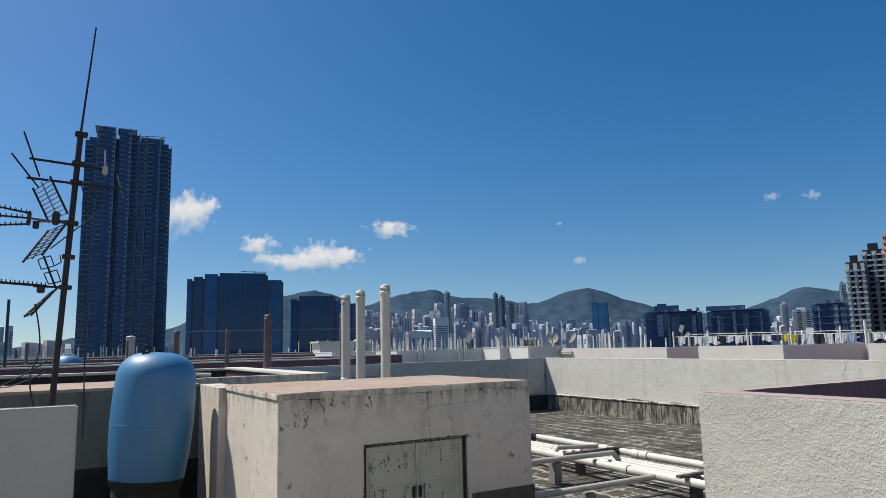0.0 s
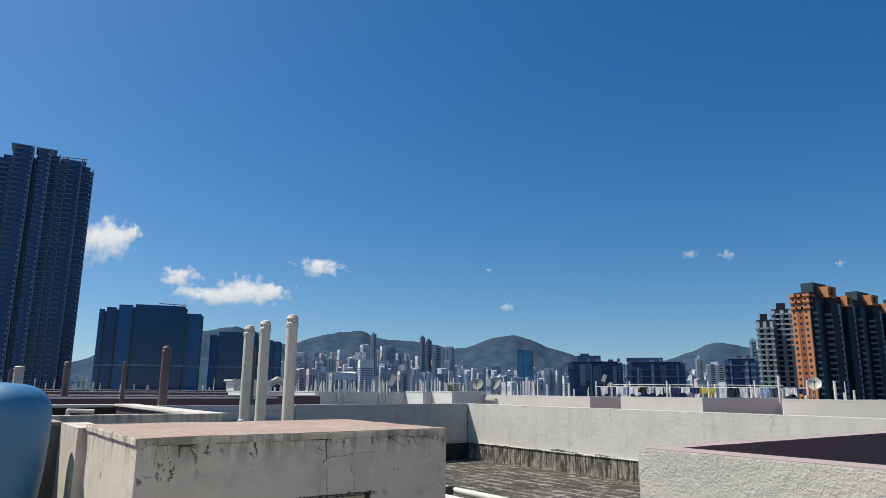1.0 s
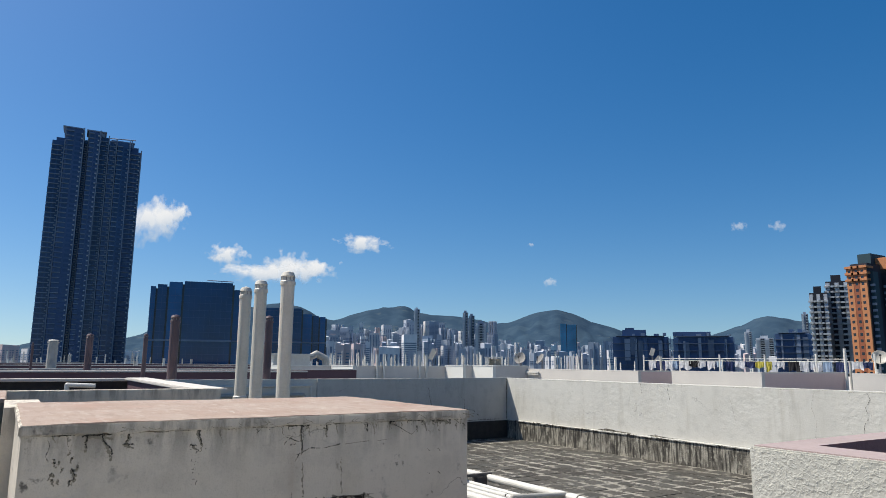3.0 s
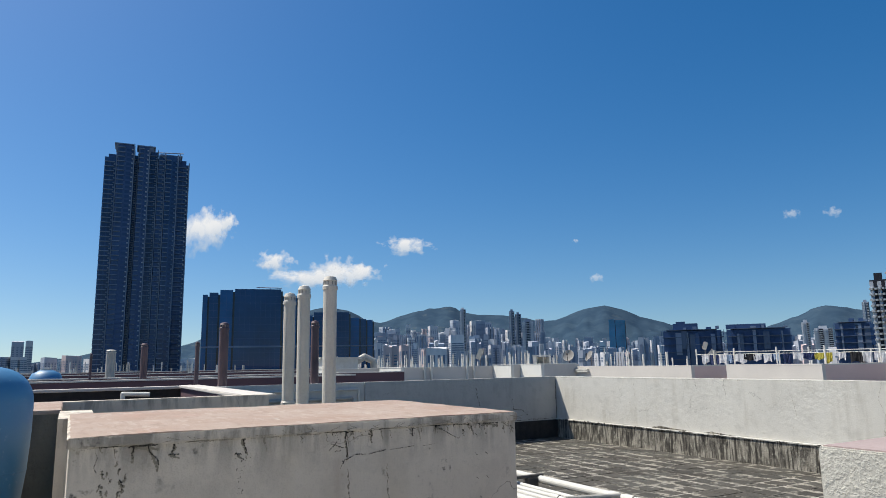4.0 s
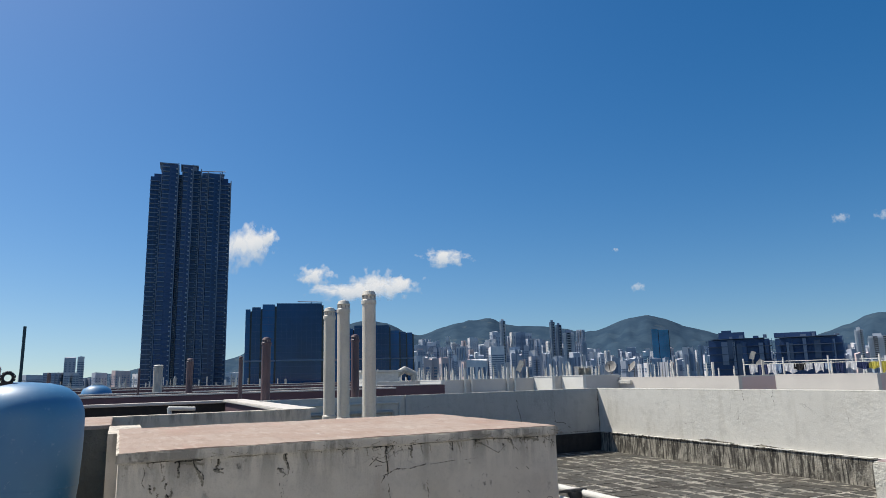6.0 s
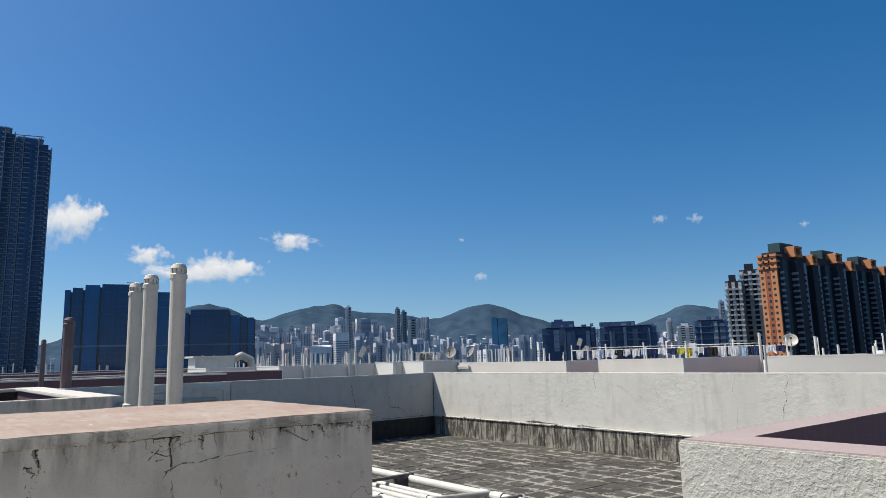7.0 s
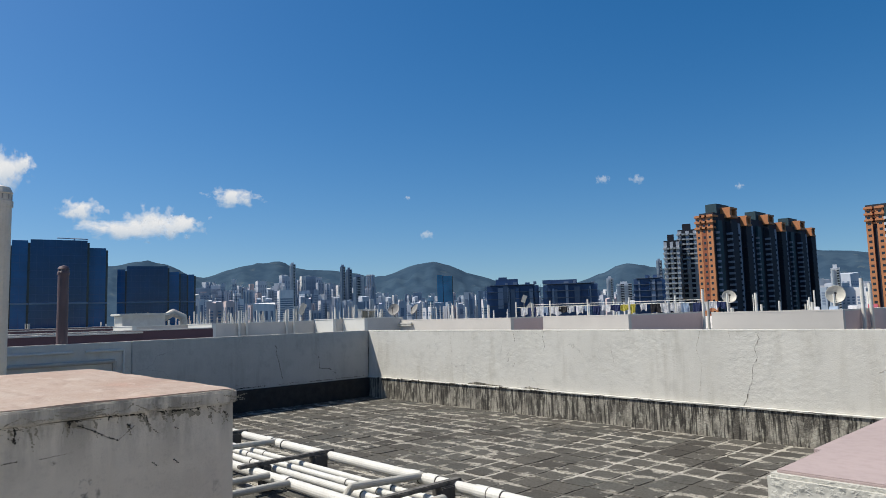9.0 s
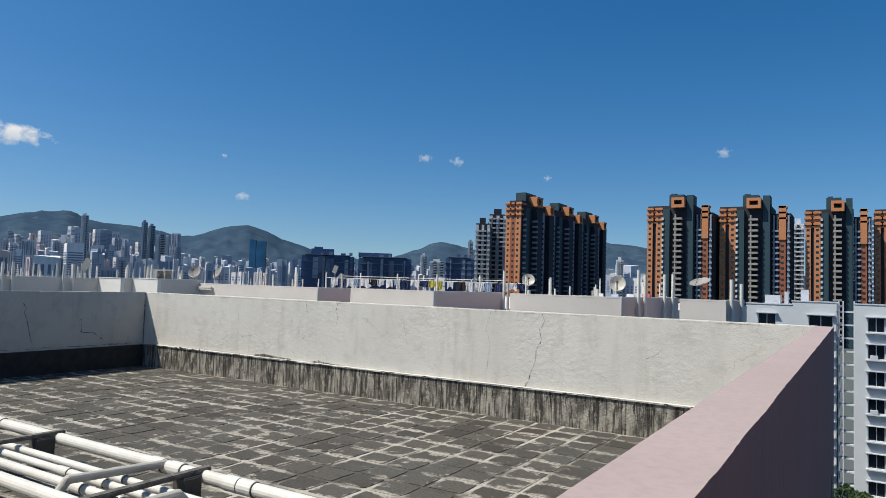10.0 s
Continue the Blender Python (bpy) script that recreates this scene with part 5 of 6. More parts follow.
glass_office(162.9, 157.2, 520, 0.0755, ((-0.50, -0.38, 2, -2), (-0.38, 0.15, -2, 0), (0.15, 0.3, 1, -4), (0.3, 0.4, 3, -5), (0.4, 0.5, 5, -5.5)), "blue glass office block with sloping stepped fins")
glass_office(137.64, 136.3, 1300, 0.0575, ((-0.5, -0.1, 0, 0), (-0.1, 0.5, -3, -2)), "bright teal glass tower on the skyline", 0.01, (M_TEALGLASS, M_TEALGLASS))


# ---- orange-trimmed housing towers ----
def housing_tower(x, y, wx, wy, top, seed, label):
    """Plan wx by wy from its near corner: tiled piers on the near face, dark flank, tiled crowns along the roof."""
    r = random.Random(seed)
    t = thing("housing_tower", label, "building", "orange housing towers", at=(x, y, GROUND_Z))
    h = top - GROUND_Z
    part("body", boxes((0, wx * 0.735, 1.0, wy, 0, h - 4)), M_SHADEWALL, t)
    n = int((h - 4) / 2.95)

    def pier(x0, x1, y0, y1, zt, material):
        p = part("pier", boxes((x0, x1, y0, y1, 0, zt)), material, t)
        bm = bmesh.new()
        for j in range(n):
            box(bm, (x0 + x1) / 2 - 0.7, (x0 + x1) / 2 + 0.7, y0 - 0.02, y0 + 0.3, j * 2.95 + 1.1, j * 2.95 + 2.4)
        stack("window", bm, M_WIN, p, "column of dark windows")
        bm = bmesh.new()
        for j in range(3):
            box(bm, x0 - 0.5, x1 + 0.5, y0 - 0.6, y1, zt - 3.0 * j - 1.2, zt - 3.0 * j - 0.2)
        part("cornice", bm, M_ORANGE, p)

    pier(0.0, wx * 0.085, 0, 6, h - 5, M_ORANGE)
    pier(wx * 0.085, wx * 0.13, 1.2, 6, h - 6.5, M_RUST)
    pier(wx * 0.14, wx * 0.235, 0, 6, h - 5, M_ORANGE)
    part("glazed_slab", boxes((wx * 0.25, wx * 0.36, -1.0, 6, 0, h - 6)), M_TEALWALL, t, "dark teal bay")
    bm = bmesh.new()
    for j in range(n - 1):
        box(bm, wx * 0.24, wx * 0.27, -1.6, -1.003, j * 2.95 + 0.4, j * 2.95 + 1.7)
    stack("balcony", bm, M_WHITEWALL, t, "stack of white balconies")
    bm = bmesh.new()
    for j in range(n - 1):
        box(bm, wx * 0.43, wx * 0.56, -3.0, 0.997, j * 2.95 + 0.3, j * 2.95 + 1.35)
        box(bm, wx * 0.45, wx * 0.47, -2.9, 0.99, j * 2.95 + 1.36, j * 2.95 + 3.2)
    stack("balcony", bm, M_PALEBALC, t, "stack of pale balconies")
    cr = part("crown", boxes((wx * 0.40, wx * 0.60, -3.2, 1, h - 5.5, h - 3.8), (wx * 0.40, wx * 0.60, -3.2, 1, h - 1.5, h), (wx * 0.40, wx * 0.44, -3.2, 1, h - 3.8, h - 1.5), (wx * 0.56, wx * 0.60, -3.2, 1, h - 3.8, h - 1.5)), M_ORANGE, t, "orange framed crown")
    part("recess", boxes((wx * 0.38, wx * 0.62, 1.0, 8, h - 4, h - 0.6), (wx * 0.62, wx * 0.72, 0.0, 9, 0, h + 1.4)), M_TEALWALL, t, "dark teal lift tower")
    part("tank_room", boxes((wx * 0.32, wx * 0.55, 4, 12, h - 4, h + 2.4), (wx * 0.34, wx * 0.42, 5, 9, h + 2.4, h + 3.2)), M_TEALWALL, t)
    pier(wx * 0.84, wx * 0.93, 3, 8, h - 4, M_RUST)
    # Orange plate paints the sunlit upper length of the pier.
    part("pier_lit_top", boxes((wx * 0.835, wx * 0.935, 2.4, 2.97, h - 22, h - 4.2)), M_ORANGE, t)
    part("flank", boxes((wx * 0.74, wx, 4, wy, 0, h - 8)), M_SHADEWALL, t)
    for k, f in enumerate((0.755, 0.80, 0.955)):
        rib = part("rib", boxes((wx * f, wx * (f + 0.025), 2.9, 3.997, 0, h - 9)), (M_SLAB, M_TEALWALL, M_SLAB)[k], t)
        bm = bmesh.new()
        for j in range(n - 3):
            box(bm, wx * f - 0.2, wx * (f + 0.025) + 0.4, 2.2, 2.897, j * 2.95 + 0.4, j * 2.95 + 1.3)
        stack("balcony", bm, M_SLAB, rib, "stack of small balconies")
    return t


def slab_flank(x, y, wx, wy, top, units, label):
    """A long slab whose dark flank faces +x, with stepped tiled crowns and ribs along it."""
    t = thing("housing_slab", label, "building", "orange housing towers", at=(x, y, GROUND_Z))
    h = top - GROUND_Z
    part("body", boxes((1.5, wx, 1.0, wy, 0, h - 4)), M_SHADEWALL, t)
    n = int((h - 4) / 2.95)
    for x0, x1, material in ((0, 2.9, M_ORANGE), (3.0, 5.6, M_RUST), (5.7, 8.9, M_ORANGE)):
        p = part("pier", boxes((x0, x1, 0, 6, 0, h - 5)), material, t)
        bm = bmesh.new()
        for j in range(n):
            box(bm, x0 + 0.8, x0 + 2.0, -0.02, 0.3, j * 2.95 + 1.1, j * 2.95 + 2.4)
        stack("window", bm, M_WIN, p, "column of dark windows")
        bm = bmesh.new()
        for j in range(3):
            box(bm, x0 - 0.5, x1 + 0.5, -0.6, 6, h - 3.0 * j - 6.2, h - 3.0 * j - 5.2)
        part("cornice", bm, M_ORANGE, p)
    u = wy / units
    for k in range(units):
        y0 = k * u
        for f, wd, out, material in ((0.06, 0.10, 1.5, M_TEALWALL), (0.30, 0.16, 3.0, M_SHADEWALL), (0.56, 0.05, 1.2, M_SLAB), (0.70, 0.14, 2.4, M_SHADEWALL), (0.9, 0.04, 1.2, M_SLAB)):
            rib = part("rib", boxes((wx + 0.003, wx + out, y0 + f * u, y0 + (f + wd) * u, 0, h - 8)), material, t)
            bm = bmesh.new()
            for j in range(n - 2):
                box(bm, wx + out * 0.2, wx + out + 0.6, y0 + f * u - 0.8, y0 + f * u - 0.003, j * 2.95 + 0.4, j * 2.95 + 1.5)
            stack("balcony", bm, M_SLAB if f < 0.5 else M_SHADEWALL, rib, "stack of balconies")
        for f, wd, zt in ((0.28, 0.17, 0.0), (0.68, 0.12, -3.0)):
            c = part("crown", boxes((wx - 4, wx + 3.5, y0 + f * u, y0 + (f + wd) * u, h - 6.0 + zt, h - 4.9 + zt), (wx - 4, wx + 3.5, y0 + f * u, y0 + (f + wd) * u, h - 1.5 + zt, h - 0.5 + zt),
                                    (wx - 4, wx + 3.2, y0 + f * u, y0 + (f + 0.25 * wd) * u, h - 4.9 + zt, h - 1.5 + zt), (wx - 4, wx + 3.2, y0 + (f + 0.75 * wd) * u, y0 + (f + wd) * u, h - 4.9 + zt, h - 1.5 + zt)), M_ORANGE, t, "orange framed crown")
        part("tank_room", boxes((wx - 8, wx - 2, y0 + 0.2 * u, y0 + 0.5 * u, h - 4, h + 1.6)), M_TEALWALL, t)
    return t


p = far(116.35, 372)
slab_flank(p.x, p.y, 9, 146, 372 * 0.134 + 3.5, 3, "long dark housing slab with orange tiled piers and crowns")
for a0, a1, d, el, seed in ((104.8, 99.75, 392, 0.132, 1), (99.35, 94.35, 398, 0.130, 2), (93.4, 89.2, 404, 0.124, 3), (89.0, 85.0, 415, 0.122, 4)):
    p0, p1 = far(a0, d), far(a1, d)
    housing_tower(p0.x, p0.y, p1.x - p0.x, 26, d * el + 1.5, seed, "dark housing tower with orange tiled piers and crown")


def plain_tower(az0, az1, d, el, material, label, n_ribs=3, slab=M_APT):
    """A block of flats with projecting ribs of balconies on each side."""
    w = d * math.radians(az0 - az1)
    t = placed(thing("apartment_tower", label, "building"), (az0 + az1) / 2, d)
    h = d * el + 1.5 - GROUND_Z
    part("body", boxes((-w / 2, w / 2, 0, 16, 0, h), (-w / 4, w / 5, 4, 12, h, h + 4)), material, t)
    for k in range(n_ribs):
        x = -w / 2 + w * (k + 0.5) / n_ribs
        rib = part("rib", boxes((x - w * 0.11, x + w * 0.11, -1.6, -0.003, 0, h - 1)), M_WHITEWALL if k % 2 == 0 else M_SHADEWALL, t)
        bm = bmesh.new()
        for j in range(int(h / 3.0)):
            box(bm, x - w * 0.17, x + w * 0.13, -2.6, -1.603, j * 3 + 0.4, j * 3 + 1.4)
        stack("balcony", bm, slab, rib, "stack of balconies")
    return t


plain_tower(118.86, 117.7, 430, 0.094, M_SHADEWALL, "white and grey apartment tower with balcony stacks", 5)
plain_tower(117.75, 116.3, 440, 0.108, M_SHADEWALL, "grey apartment tower with white balconies", 5)
plain_tower(94.25, 93.45, 500, 0.096, M_WHITEWALL, "narrow white tiled apartment tower", 3)
plain_tower(89.15, 86.0, 520, 0.099, M_NAVY, "dark blue apartment tower", 3)
plain_tower(149.95, 149.45, 1400, 0.0777, M_WHITEWALL, "slim pale tower rising over the skyline", 2)
plain_tower(145.8, 145.35, 1300, 0.0735, M_SLAB, "slim grey skyline tower", 2)
plain_tower(145.3, 144.8, 1320, 0.069, M_SLAB, "slim grey skyline tower", 2)
plain_tower(144.75, 143.75, 1250, 0.058, M_SLAB, "grey twin skyline tower", 3)
plain_tower(123.5, 122.95, 1200, 0.0445, M_WHITEWALL, "slim white skyline tower", 2)
plain_tower(122.7, 121.5, 1250, 0.036, M_WHITEWALL, "white twin skyline tower", 4)
plain_tower(119.5, 119.05, 1500, 0.067, M_SLAB, "slender grey-blue skyline tower", 2)
plain_tower(107.2, 106.6, 900, 0.045, M_WHITEWALL, "white tower between the housing blocks", 2)


# ---- unfinished office block ----
def frame_office(az0, az1, d, el, storeys, label):
    w = d * math.radians(az0 - az1)
    t = placed(thing("office_block", label, "building"), (az0 + az1) / 2, d)
    h = d * el + 1.5 - GROUND_Z
    part("core", boxes((-w / 2 + 2, w / 2 - 2, 3, 30, 0, h - 1)), M_NAVY, t)
    r = random.Random(int(az0 * 10))
    for k in range(storeys + 1):
        z = h - (h - 18) * k / storeys
        part("slab", boxes((-w / 2 + (r.random() * 3 if k else 5), w / 2 - (r.random() * 4 if k else 6), 0, 31, z - 0.55, z)), M_FRAME, t)
    for k in range(9):
        x = -w / 2 + w * (k + 0.4 * r.random()) / 8.4
        part("column", boxes((x - 0.18, x + 0.18, 1.6, 2.2, 0, h - 0.7)), M_NAVY, t)
    for k in range(7):
        x = -w / 2 + w * r.random()
        wd = 1.5 + 4 * r.random()
        part("infill", boxes((x, x + wd, 0.6, 1.4, 18 + (h - 20) * r.random() * 0.7, h - 1 - 5 * r.random())), (M_SLAB, M_GLASS_D, M_FRAME)[k % 3], t)
    for k in range(5):
        x = -w / 2 + w * (0.1 + 0.8 * r.random())
        part("roof_plant", boxes((x, x + 2 + 3 * r.random(), 3, 9, h, h + 1 + 2.5 * r.random())), (M_SLAB, M_NAVY)[k % 2], t)
    return t, w, h


t, w, h = frame_office(133.6, 128.9, 700, 0.040, 5, "dark concrete-framed office block with open floors")
part("roof_plant", boxes((-0.3 * w, 0.1 * w, 4, 20, h, h + 6), (-0.25 * w, -0.1 * w, 4, 20, h + 6, h + 8)), M_NAVY, t)
t, w, h = frame_office(128.85, 124.1, 690, 0.0395, 5, "long dark office block with horizontal floor lines")
part("roof_plant", boxes((-0.48 * w, 0.12 * w, 4, 20, h, h + 4)), M_NAVY, t)
frame_office(121.5, 118.9, 800, 0.043, 6, "green-grey glazed office block")

# ---- the distant city ----
rng = random.Random(21)


def city_tower(az, d, w, h, turn):
    """A tower block: a notched plan drawn up, with a set-back roof house."""
    k = rng.randrange(4)
    dep = w * (0.6 + 0.5 * rng.random())
    plans = (((-0.5, 0), (0.5, 0), (0.5, 1), (-0.5, 1)),
             ((-0.5, 0), (-0.22, 0), (-0.22, 0.25), (-0.12, 0.25), (-0.12, 0), (0.14, 0), (0.14, 0.25), (0.24, 0.25), (0.24, 0), (0.5, 0), (0.5, 1), (-0.5, 1)),
             ((-0.5, 0.1), (-0.3, 0.1), (-0.3, 0), (-0.08, 0), (-0.08, 0.3), (0.08, 0.3), (0.08, 0), (0.3, 0), (0.3, 0.1), (0.5, 0.1), (0.5, 0.9), (0.2, 0.9), (0.2, 1), (-0.5, 1)),
             ((-0.5, 0), (0.05, 0), (0.05, 0.3), (0.5, 0.3), (0.5, 1), (-0.5, 1)))
    bm = bmesh.new()
    lo = [bm.verts.new((x * w, y * dep, 0)) for x, y in plans[k]]
    hi = [bm.verts.new((x * w, y * dep, h)) for x, y in plans[k]]
    for i in range(len(lo)):
        bm.faces.new((lo[i - 1], lo[i], hi[i], hi[i - 1]))
    roof = bm.faces.new(hi)
    if k in (0, 3):
        bmesh.ops.inset_individual(bm, faces=[roof], thickness=w * 0.22)
        for v in bmesh.ops.extrude_face_region(bm, geom=[roof])["geom"]:
            if isinstance(v, bmesh.types.BMVert):
                v.co.z += 4 + 3 * rng.random()
    me_name, style = "skyline_tower", rng.randrange(3)
    verts, faces = [], []
    pts = [Vector((x * w, y * dep)) for x, y in plans[k]]
    for p, q in zip(pts, pts[1:] + pts[:1]):
        run = q - p
        ln = run.length
        out = Vector((run.y, -run.x)) / ln
        if ln < 3 or out.y > 0.5:
            continue
        cols = 1 if style == 1 else max(1, int(ln / 5.5))
        rows_z = [(24.0, h - 3.0)] if style == 2 else [(24 + 3.3 * j, 25.7 + 3.3 * j) for j in range(int((h - 26) / 3.3))]
        for i in range(cols):
            a, b = (p + run * ((i + f) / cols) for f in ((0.06, 0.94) if style == 1 else (0.25, 0.72)))
            for z0, z1 in rows_z:
                m = len(verts)
                for off in (-0.05, 0.3):
                    verts += [(c.x + out.x * off, c.y + out.y * off, z) for c, z in ((a, z0), (b, z0), (b, z1), (a, z1))]
                faces += [[m + 4, m + 5, m + 6, m + 7]] + [[m + e, m + (e + 1) % 4, m + 4 + (e + 1) % 4, m + 4 + e] for e in range(4)]
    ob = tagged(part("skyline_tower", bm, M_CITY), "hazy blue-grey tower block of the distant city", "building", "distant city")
    if faces:
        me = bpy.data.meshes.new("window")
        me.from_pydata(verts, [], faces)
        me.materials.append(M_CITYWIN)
        win = new("window", me)
        win.parent = ob
        tagged(win, kind="stuff")
    return placed(ob, az, d, az - 90 + turn)


for k in range(262):
    az = 119 + 38.5 * (k + rng.random()) / 262
    far_row = k % 3
    d = (1750, 1300, 900)[far_row] + 300 * rng.random()
    base = 0.056 if az > 143 else 0.030 if az > 133 else 0.024
    el = base * (1.0, 0.72, 0.42)[far_row] * (0.72 + 0.40 * rng.random())
    city_tower(az, d, d * math.radians(0.34 + 0.6 * rng.random() ** 1.8), d * el - GROUND_Z, rng.choice((-25, 0, 20, 35)))
for az, wid in ((183.47, 19.6), (182.77, 11.8)):
    city_tower(az, 1500, wid, 1500 * 0.033 - GROUND_Z, 0)
for az, d, wdeg, el in ((156.6, 1150, 1.3, 0.040), (153.3, 1250, 1.5, 0.043), (150.2, 1050, 2.3, 0.036), (152.0, 800, 3.4, 0.017), (147.0, 1000, 1.7, 0.026), (155.8, 780, 2.6, 0.020),
                        (142.4, 1050, 1.1, 0.024), (135.0, 900, 1.6, 0.026), (134.0, 1000, 0.9, 0.034), (147.9, 780, 2.2, 0.012), (140.6, 820, 1.2, 0.016)):
    city_tower(az, d, d * math.radians(wdeg) * 0.5, d * el - GROUND_Z, rng.choice((-12, 0, 10)))
for k in range(20):
    az = 171.8 + 14 * (k + rng.random()) / 20
    d = 1400 + 600 * rng.random()
    city_tower(az, d, 20 + 30 * rng.random(), d * (0.006 + 0.012 * rng.random()) - GROUND_Z, rng.choice((-25, 0, 20)))
for k in range(14):
    az = 105 + 3 * (k + rng.random()) / 14
    d = 900 + 500 * rng.random()
    city_tower(az, d, 18 + 14 * rng.random(), d * (0.01 + 0.025 * rng.random()) - GROUND_Z, rng.choice((-25, 0, 20)))


# ---- mountains ----
def ridge(pairs, d, label):
    """A hillside whose crest follows slopes by direction, with spurs running down toward the city."""
    bm = bmesh.new()
    n, m = 220, 26
    a0, a1 = pairs[0][0], pairs[-1][0]
    rows = []
    for i in range(n + 1):
        az = a0 + (a1 - a0) * i / n
        el = np.interp(-az, [-p[0] for p in pairs], [p[1] for p in pairs])
        col = []
        for j in range(m + 1):
            f = j / m
            dist = d - 1300 * f
            z = (el * d) * (1 - f) ** 1.25
            rough_z = noise.fractal(Vector((az * 1.3, f * 3.2, 3.1)), 0.9, 2.0, 6) * 42 * min(1, f * 3 + 0.16) * (1 - f)
            p = far(az, dist)
            col.append(bm.verts.new((p.x, p.y, GROUND_Z + 24 + z + rough_z - f * 24)))
        rows.append(col)
    for a, b in zip(rows, rows[1:]):
        for j in range(m):
            bm.faces.new((a[j], a[j + 1], b[j + 1], b[j]))
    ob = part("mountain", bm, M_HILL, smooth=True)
    return tagged(ob, label, "mountain", kind="structure")


ridge(((187, 0.004), (184.7, 0.011), (183.8, 0.006), (180.5, 0.014), (178.8, 0.02), (176, 0.012), (171.5, 0.034), (169, 0.06), (164.5, 0.072), (162.1, 0.0805), (160.8, 0.084), (158.9, 0.075), (157.5, 0.061), (156.5, 0.0597),
       (155.1, 0.0695), (153.5, 0.0765), (152.0, 0.081), (150.6, 0.0825), (149.7, 0.0735), (147.9, 0.069), (146.2, 0.0678), (145.0, 0.065), (143.0, 0.057), (141.7, 0.0605), (140.2, 0.0705), (138.9, 0.076), (138.0, 0.0785),
       (136.5, 0.072), (135.2, 0.061), (133.0, 0.0495), (130.5, 0.040), (128, 0.034), (126.6, 0.037), (125.3, 0.044), (123.6, 0.054), (122.5, 0.0630), (121.8, 0.0655), (120.4, 0.061), (119.2, 0.056), (116, 0.055), (112, 0.062), (108, 0.070), (105, 0.064), (101, 0.05), (95, 0.03), (86, 0.015)),
      4300, "hazy wooded mountain ridge behind the city")


# ---- clouds ----
def cloud_material(name, dense):
    m = bpy.data.materials.new(name)
    m.use_nodes = True
    nt = m.node_tree
    nt.nodes.clear()
    out = nt.nodes.new("ShaderNodeOutputMaterial")
    mix = nt.nodes.new("ShaderNodeMixShader")
    em = nt.nodes.new("ShaderNodeEmission")
    tr = nt.nodes.new("ShaderNodeBsdfTransparent")
    tc = nt.nodes.new("ShaderNodeTexCoord")
    ns = node(nt, "ShaderNodeTexNoise", Scale=1.7, Detail=6.0, Roughness=0.52)
    oi = nt.nodes.new("ShaderNodeObjectInfo")
    off = nt.nodes.new("ShaderNodeVectorMath")
    off.operation = "ADD"
    wide = nt.nodes.new("ShaderNodeMapping")
    wide.inputs["Scale"].default_value = (1.8, 1, 1)
    nt.links.new(tc.outputs["Object"], wide.inputs["Vector"])
    nt.links.new(wide.outputs["Vector"], off.inputs[0])
    nt.links.new(oi.outputs["Location"], off.inputs[1])
    nt.links.new(off.outputs[0], ns.inputs["Vector"])
    ln = nt.nodes.new("ShaderNodeVectorMath")
    ln.operation = "LENGTH"
    nt.links.new(tc.outputs["Object"], ln.inputs[0])
    fall = nt.nodes.new("ShaderNodeMapRange")
    fall.inputs["From Min"].default_value, fall.inputs["From Max"].default_value = 1.0, 0.0
    fall.inputs["To Min"].default_value, fall.inputs["To Max"].default_value = -0.55, 0.55
    nt.links.new(ln.outputs["Value"], fall.inputs["Value"])
    s = nt.nodes.new("ShaderNodeMath")
    amp = nt.nodes.new("ShaderNodeMath")
    amp.operation = "MULTIPLY_ADD"
    amp.inputs[1].default_value, amp.inputs[2].default_value = 1.9, -0.45
    nt.links.new(ns.outputs["Fac"], amp.inputs[0])
    nt.links.new(amp.outputs[0], s.inputs[0])
    nt.links.new(fall.outputs["Result"], s.inputs[1])
    a = nt.nodes.new("ShaderNodeMapRange")
    a.inputs["From Min"].default_value, a.inputs["From Max"].default_value = 0.28, 0.86
    nt.links.new(s.outputs[0], a.inputs["Value"])
    sep = nt.nodes.new("ShaderNodeSeparateXYZ")
    nt.links.new(tc.outputs["Object"], sep.inputs[0])
    up = nt.nodes.new("ShaderNodeMapRange")
    up.inputs["From Min"].default_value, up.inputs["From Max"].default_value = -0.7, 0.3
    nt.links.new(sep.outputs["Y"], up.inputs["Value"])
    # Self-lit card: sunlit top and greyer base are set in the emission colour.
    nt.links.new(mixed(nt, up.outputs["Result"], (0.34, 0.44, 0.56), (0.68, 0.70, 0.725)), em.inputs["Color"])
    thin = times(nt, a.outputs["Result"], dense)
    nt.links.new(thin, mix.inputs[0])
    nt.links.new(tr.outputs[0], mix.inputs[1])
    nt.links.new(em.outputs[0], mix.inputs[2])
    nt.links.new(mix.outputs[0], out.inputs["Surface"])
    return m


M_CLOUD, M_WISP = cloud_material("sunlit cumulus", 0.97), cloud_material("thin cloud wisp", 0.42)


def cloud(az, el, waz, hel, label):
    """A small cumulus in the sky backdrop."""
    d = 4700.0
    bm = bmesh.new()
    bmesh.ops.create_grid(bm, x_segments=2, y_segments=2, size=1.0)
    ob = tagged(part("cloud", bm, M_CLOUD if az > 150 else M_WISP), label, "cloud", "clouds", "structure")
    p = far(az, d, el)
    ob.matrix_world = look(p, EYE + (p - EYE) * 2) @ Matrix.Diagonal((d * math.radians(waz) * (1.12 if az > 150 else 0.95), d * hel * (1.25 if az > 150 else 1.1), 1, 1))


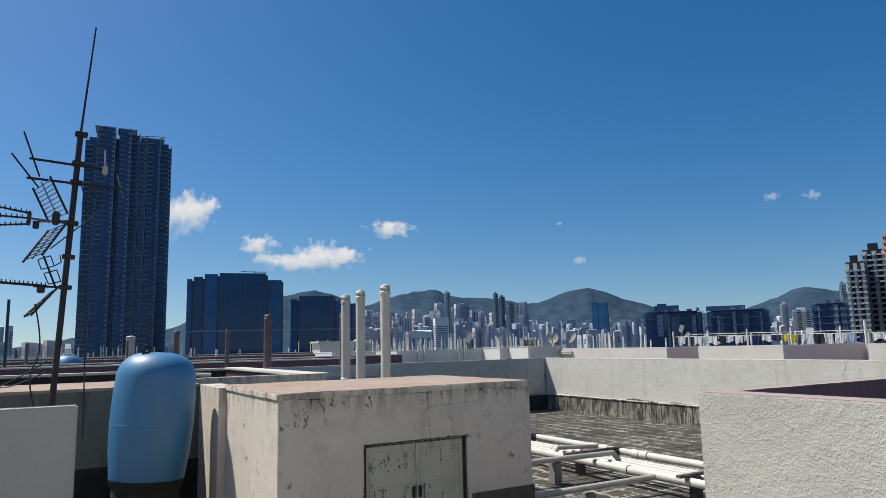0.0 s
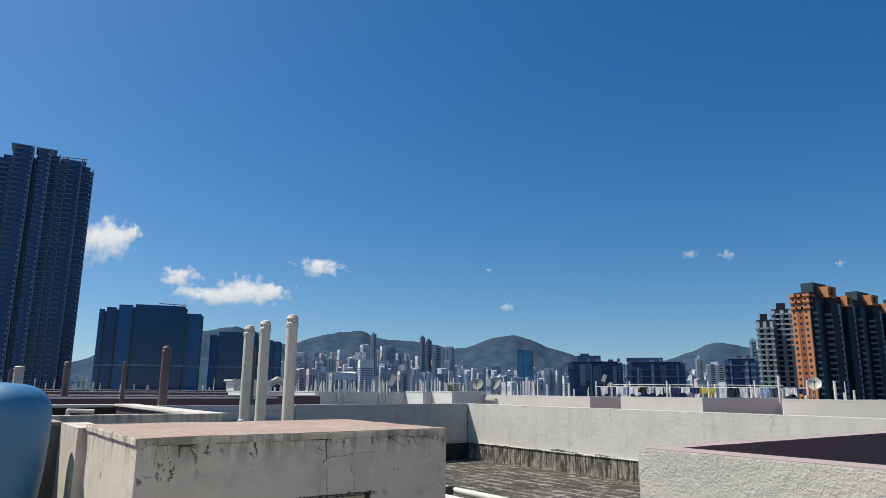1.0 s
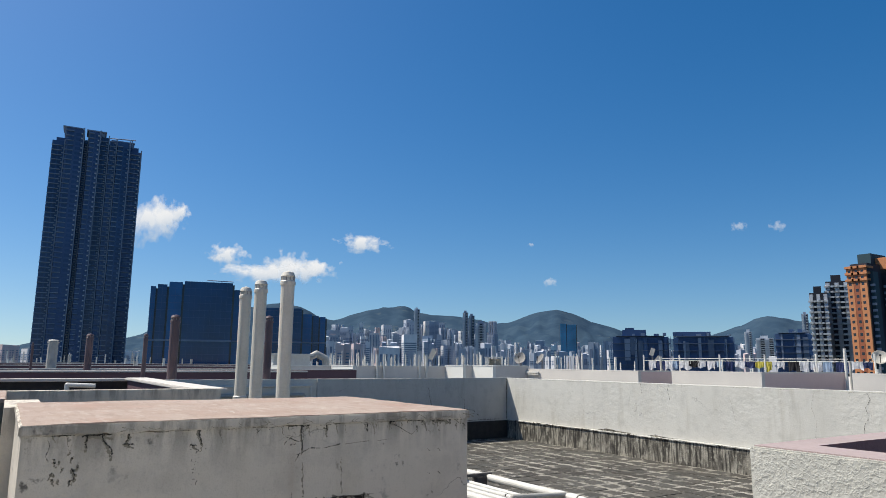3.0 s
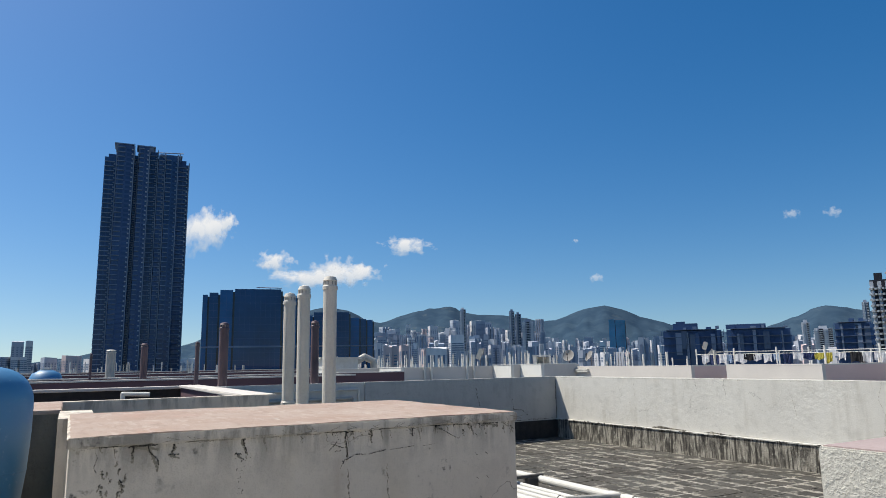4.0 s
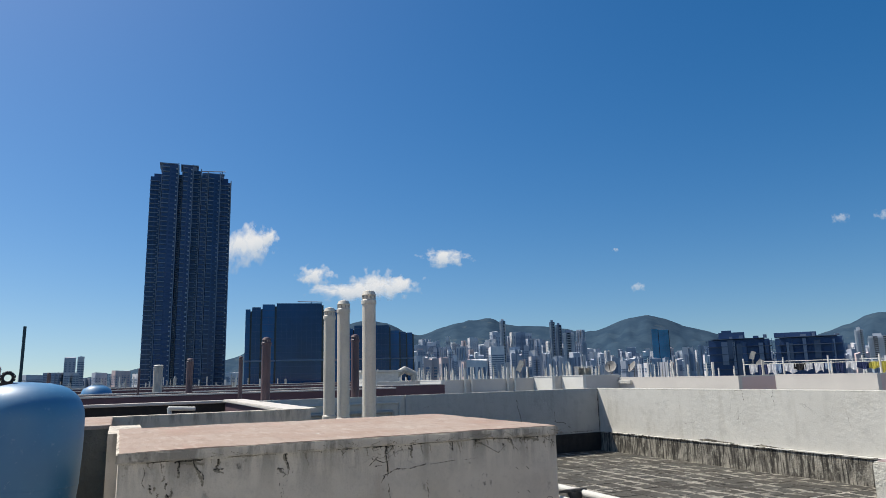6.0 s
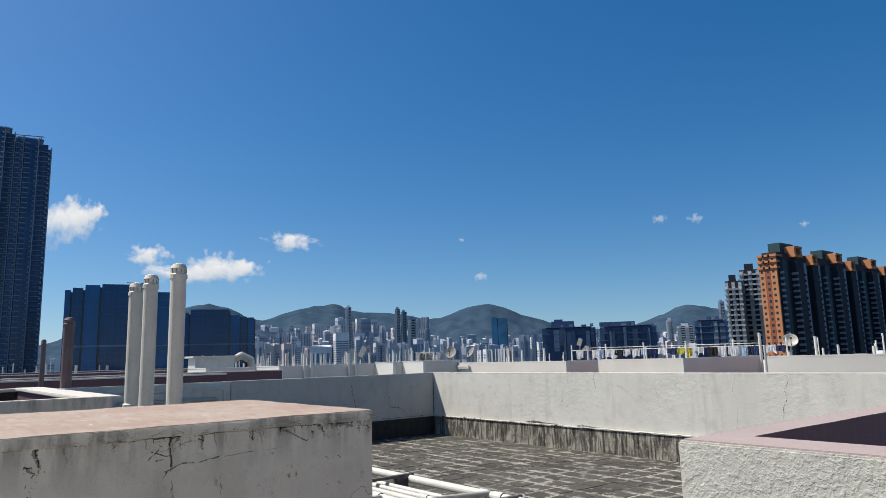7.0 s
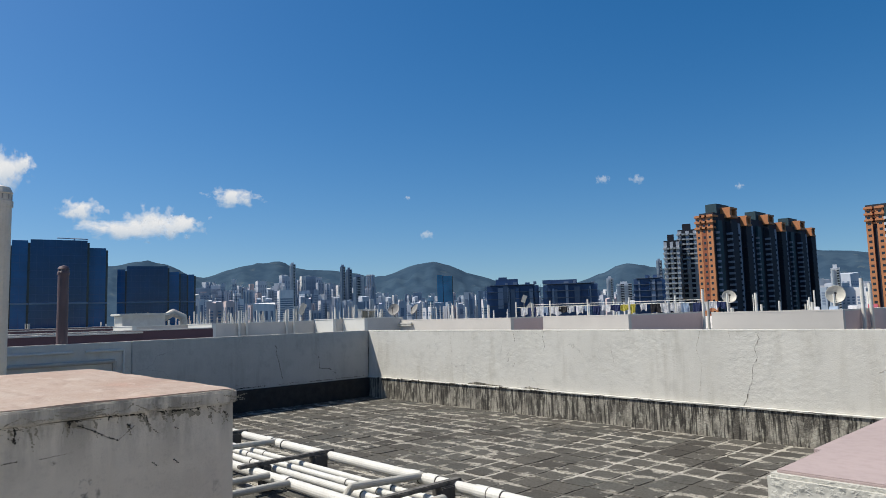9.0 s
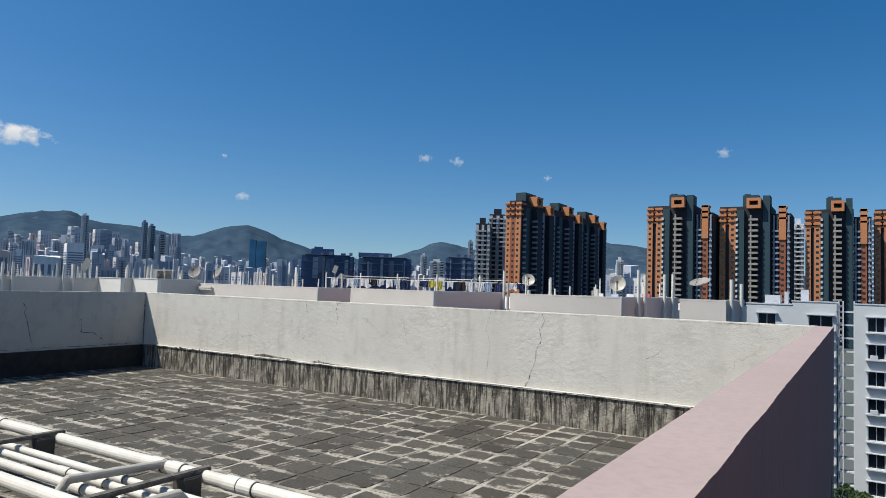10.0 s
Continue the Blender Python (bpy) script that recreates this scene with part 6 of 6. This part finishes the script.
for az, el, waz, hel in ((171.8, 0.188, 2.6, 0.034), (170.4, 0.196, 2.0, 0.028), (169.4, 0.204, 1.3, 0.016), (165.4, 0.148, 2.0, 0.018), (163.0, 0.124, 3.4, 0.015), (160.6, 0.136, 2.4, 0.024), (161.8, 0.127, 2.6, 0.016), (159.2, 0.130, 2.2, 0.018), (158.0, 0.134, 1.9, 0.016), (154.4, 0.174, 2.4, 0.016),
                         (123.4, 0.189, 0.9, 0.008), (120.6, 0.186, 1.0, 0.008), (138.4, 0.118, 0.9, 0.008), (139.95, 0.175, 0.4, 0.004), (99.0, 0.195, 0.9, 0.008), (112.9, 0.163, 0.5, 0.005)):
    cloud(az, el, waz, hel, "small white cumulus cloud in a blue sky")

# ---- roof tiles, last ----
rng = random.Random(3)
S = 0.305


def tile_mesh():
    """A unit tile with knocked corners and wavering edges."""
    bm = bmesh.new()
    c = [Vector((x + rng.uniform(-0.02, 0.02), y + rng.uniform(-0.02, 0.02))) for x, y in ((0, 0), (1, 0), (1, 1), (0, 1))]
    pts = []
    for i in range(4):
        p, q, s = c[i - 1], c[i], c[(i + 1) % 4]
        r = 0.02 + 0.28 * rng.random() ** 3
        pts += [q + (p - q) * r, q + (p - q + s - q) * r * 0.22, q + (s - q) * r, q + (s - q) * 0.5 + Vector((rng.uniform(-1, 1), rng.uniform(-1, 1))) * 0.025]
    top = [bm.verts.new((p.x, p.y, 0)) for p in pts]
    bot = [bm.verts.new((p.x, p.y, -0.02)) for p in pts]
    bm.faces.new(top)
    for i in range(len(pts)):
        bm.faces.new((top[i - 1], bot[i - 1], bot[i], top[i]))
    return link_mesh("tile", bm, M_TILE)


TILES = [tile_mesh() for k in range(24)]
nx, ny = int(9.66 / S), int(8.5 / S)
gap_x = [0.006 + 0.040 * rng.random() ** 2 for i in range(nx + 1)]
gap_y = [0.006 + 0.040 * rng.random() ** 2 for j in range(ny + 1)]
gap_x[21] = 0.032
cells = [(i, j) for i in range(nx) for j in range(ny)]
near = {c for c in cells if 5.2 <= 0.03 + c[0] * S <= 9.5 and -3.9 <= -0.05 - c[1] * S <= -1.4}
verts, faces = [], []
for i, j in cells:
    x, y = 0.035 + i * S, -0.035 - (j + 1) * S
    if BX0 - S < x < BX1 + S and y < BY1 - 0.2 or x > X_PINK - S:
        continue
    me = TILES[rng.randrange(24)]
    dz = 0.003 * rng.random()
    own = rng.uniform(0.002, 0.022)
    sx, sy = S - (gap_x[i] + gap_x[i + 1]) / 2 - own, S - (gap_y[j] + gap_y[j + 1]) / 2 - own
    x, y = x + gap_x[i] / 2 + own / 2, y + gap_y[j + 1] / 2 + own / 2
    if (i, j) in near:
        ob = new("tile", me)
        ob.location, ob.scale = (x, y, dz), (sx, sy, 1)
        ob.parent = deck_slab
    else:
        n = len(verts)
        verts += [(v.co.x * sx + x, v.co.y * sy + y, v.co.z + dz) for v in me.vertices]
        faces += [[n + k for k in p.vertices] for p in me.polygons]
me = bpy.data.meshes.new("tiles")
me.from_pydata(verts, [], faces)
me.materials.append(M_TILE)
ob = new("tiles", me)
ob.parent = deck_slab
tagged(ob, kind="stuff")
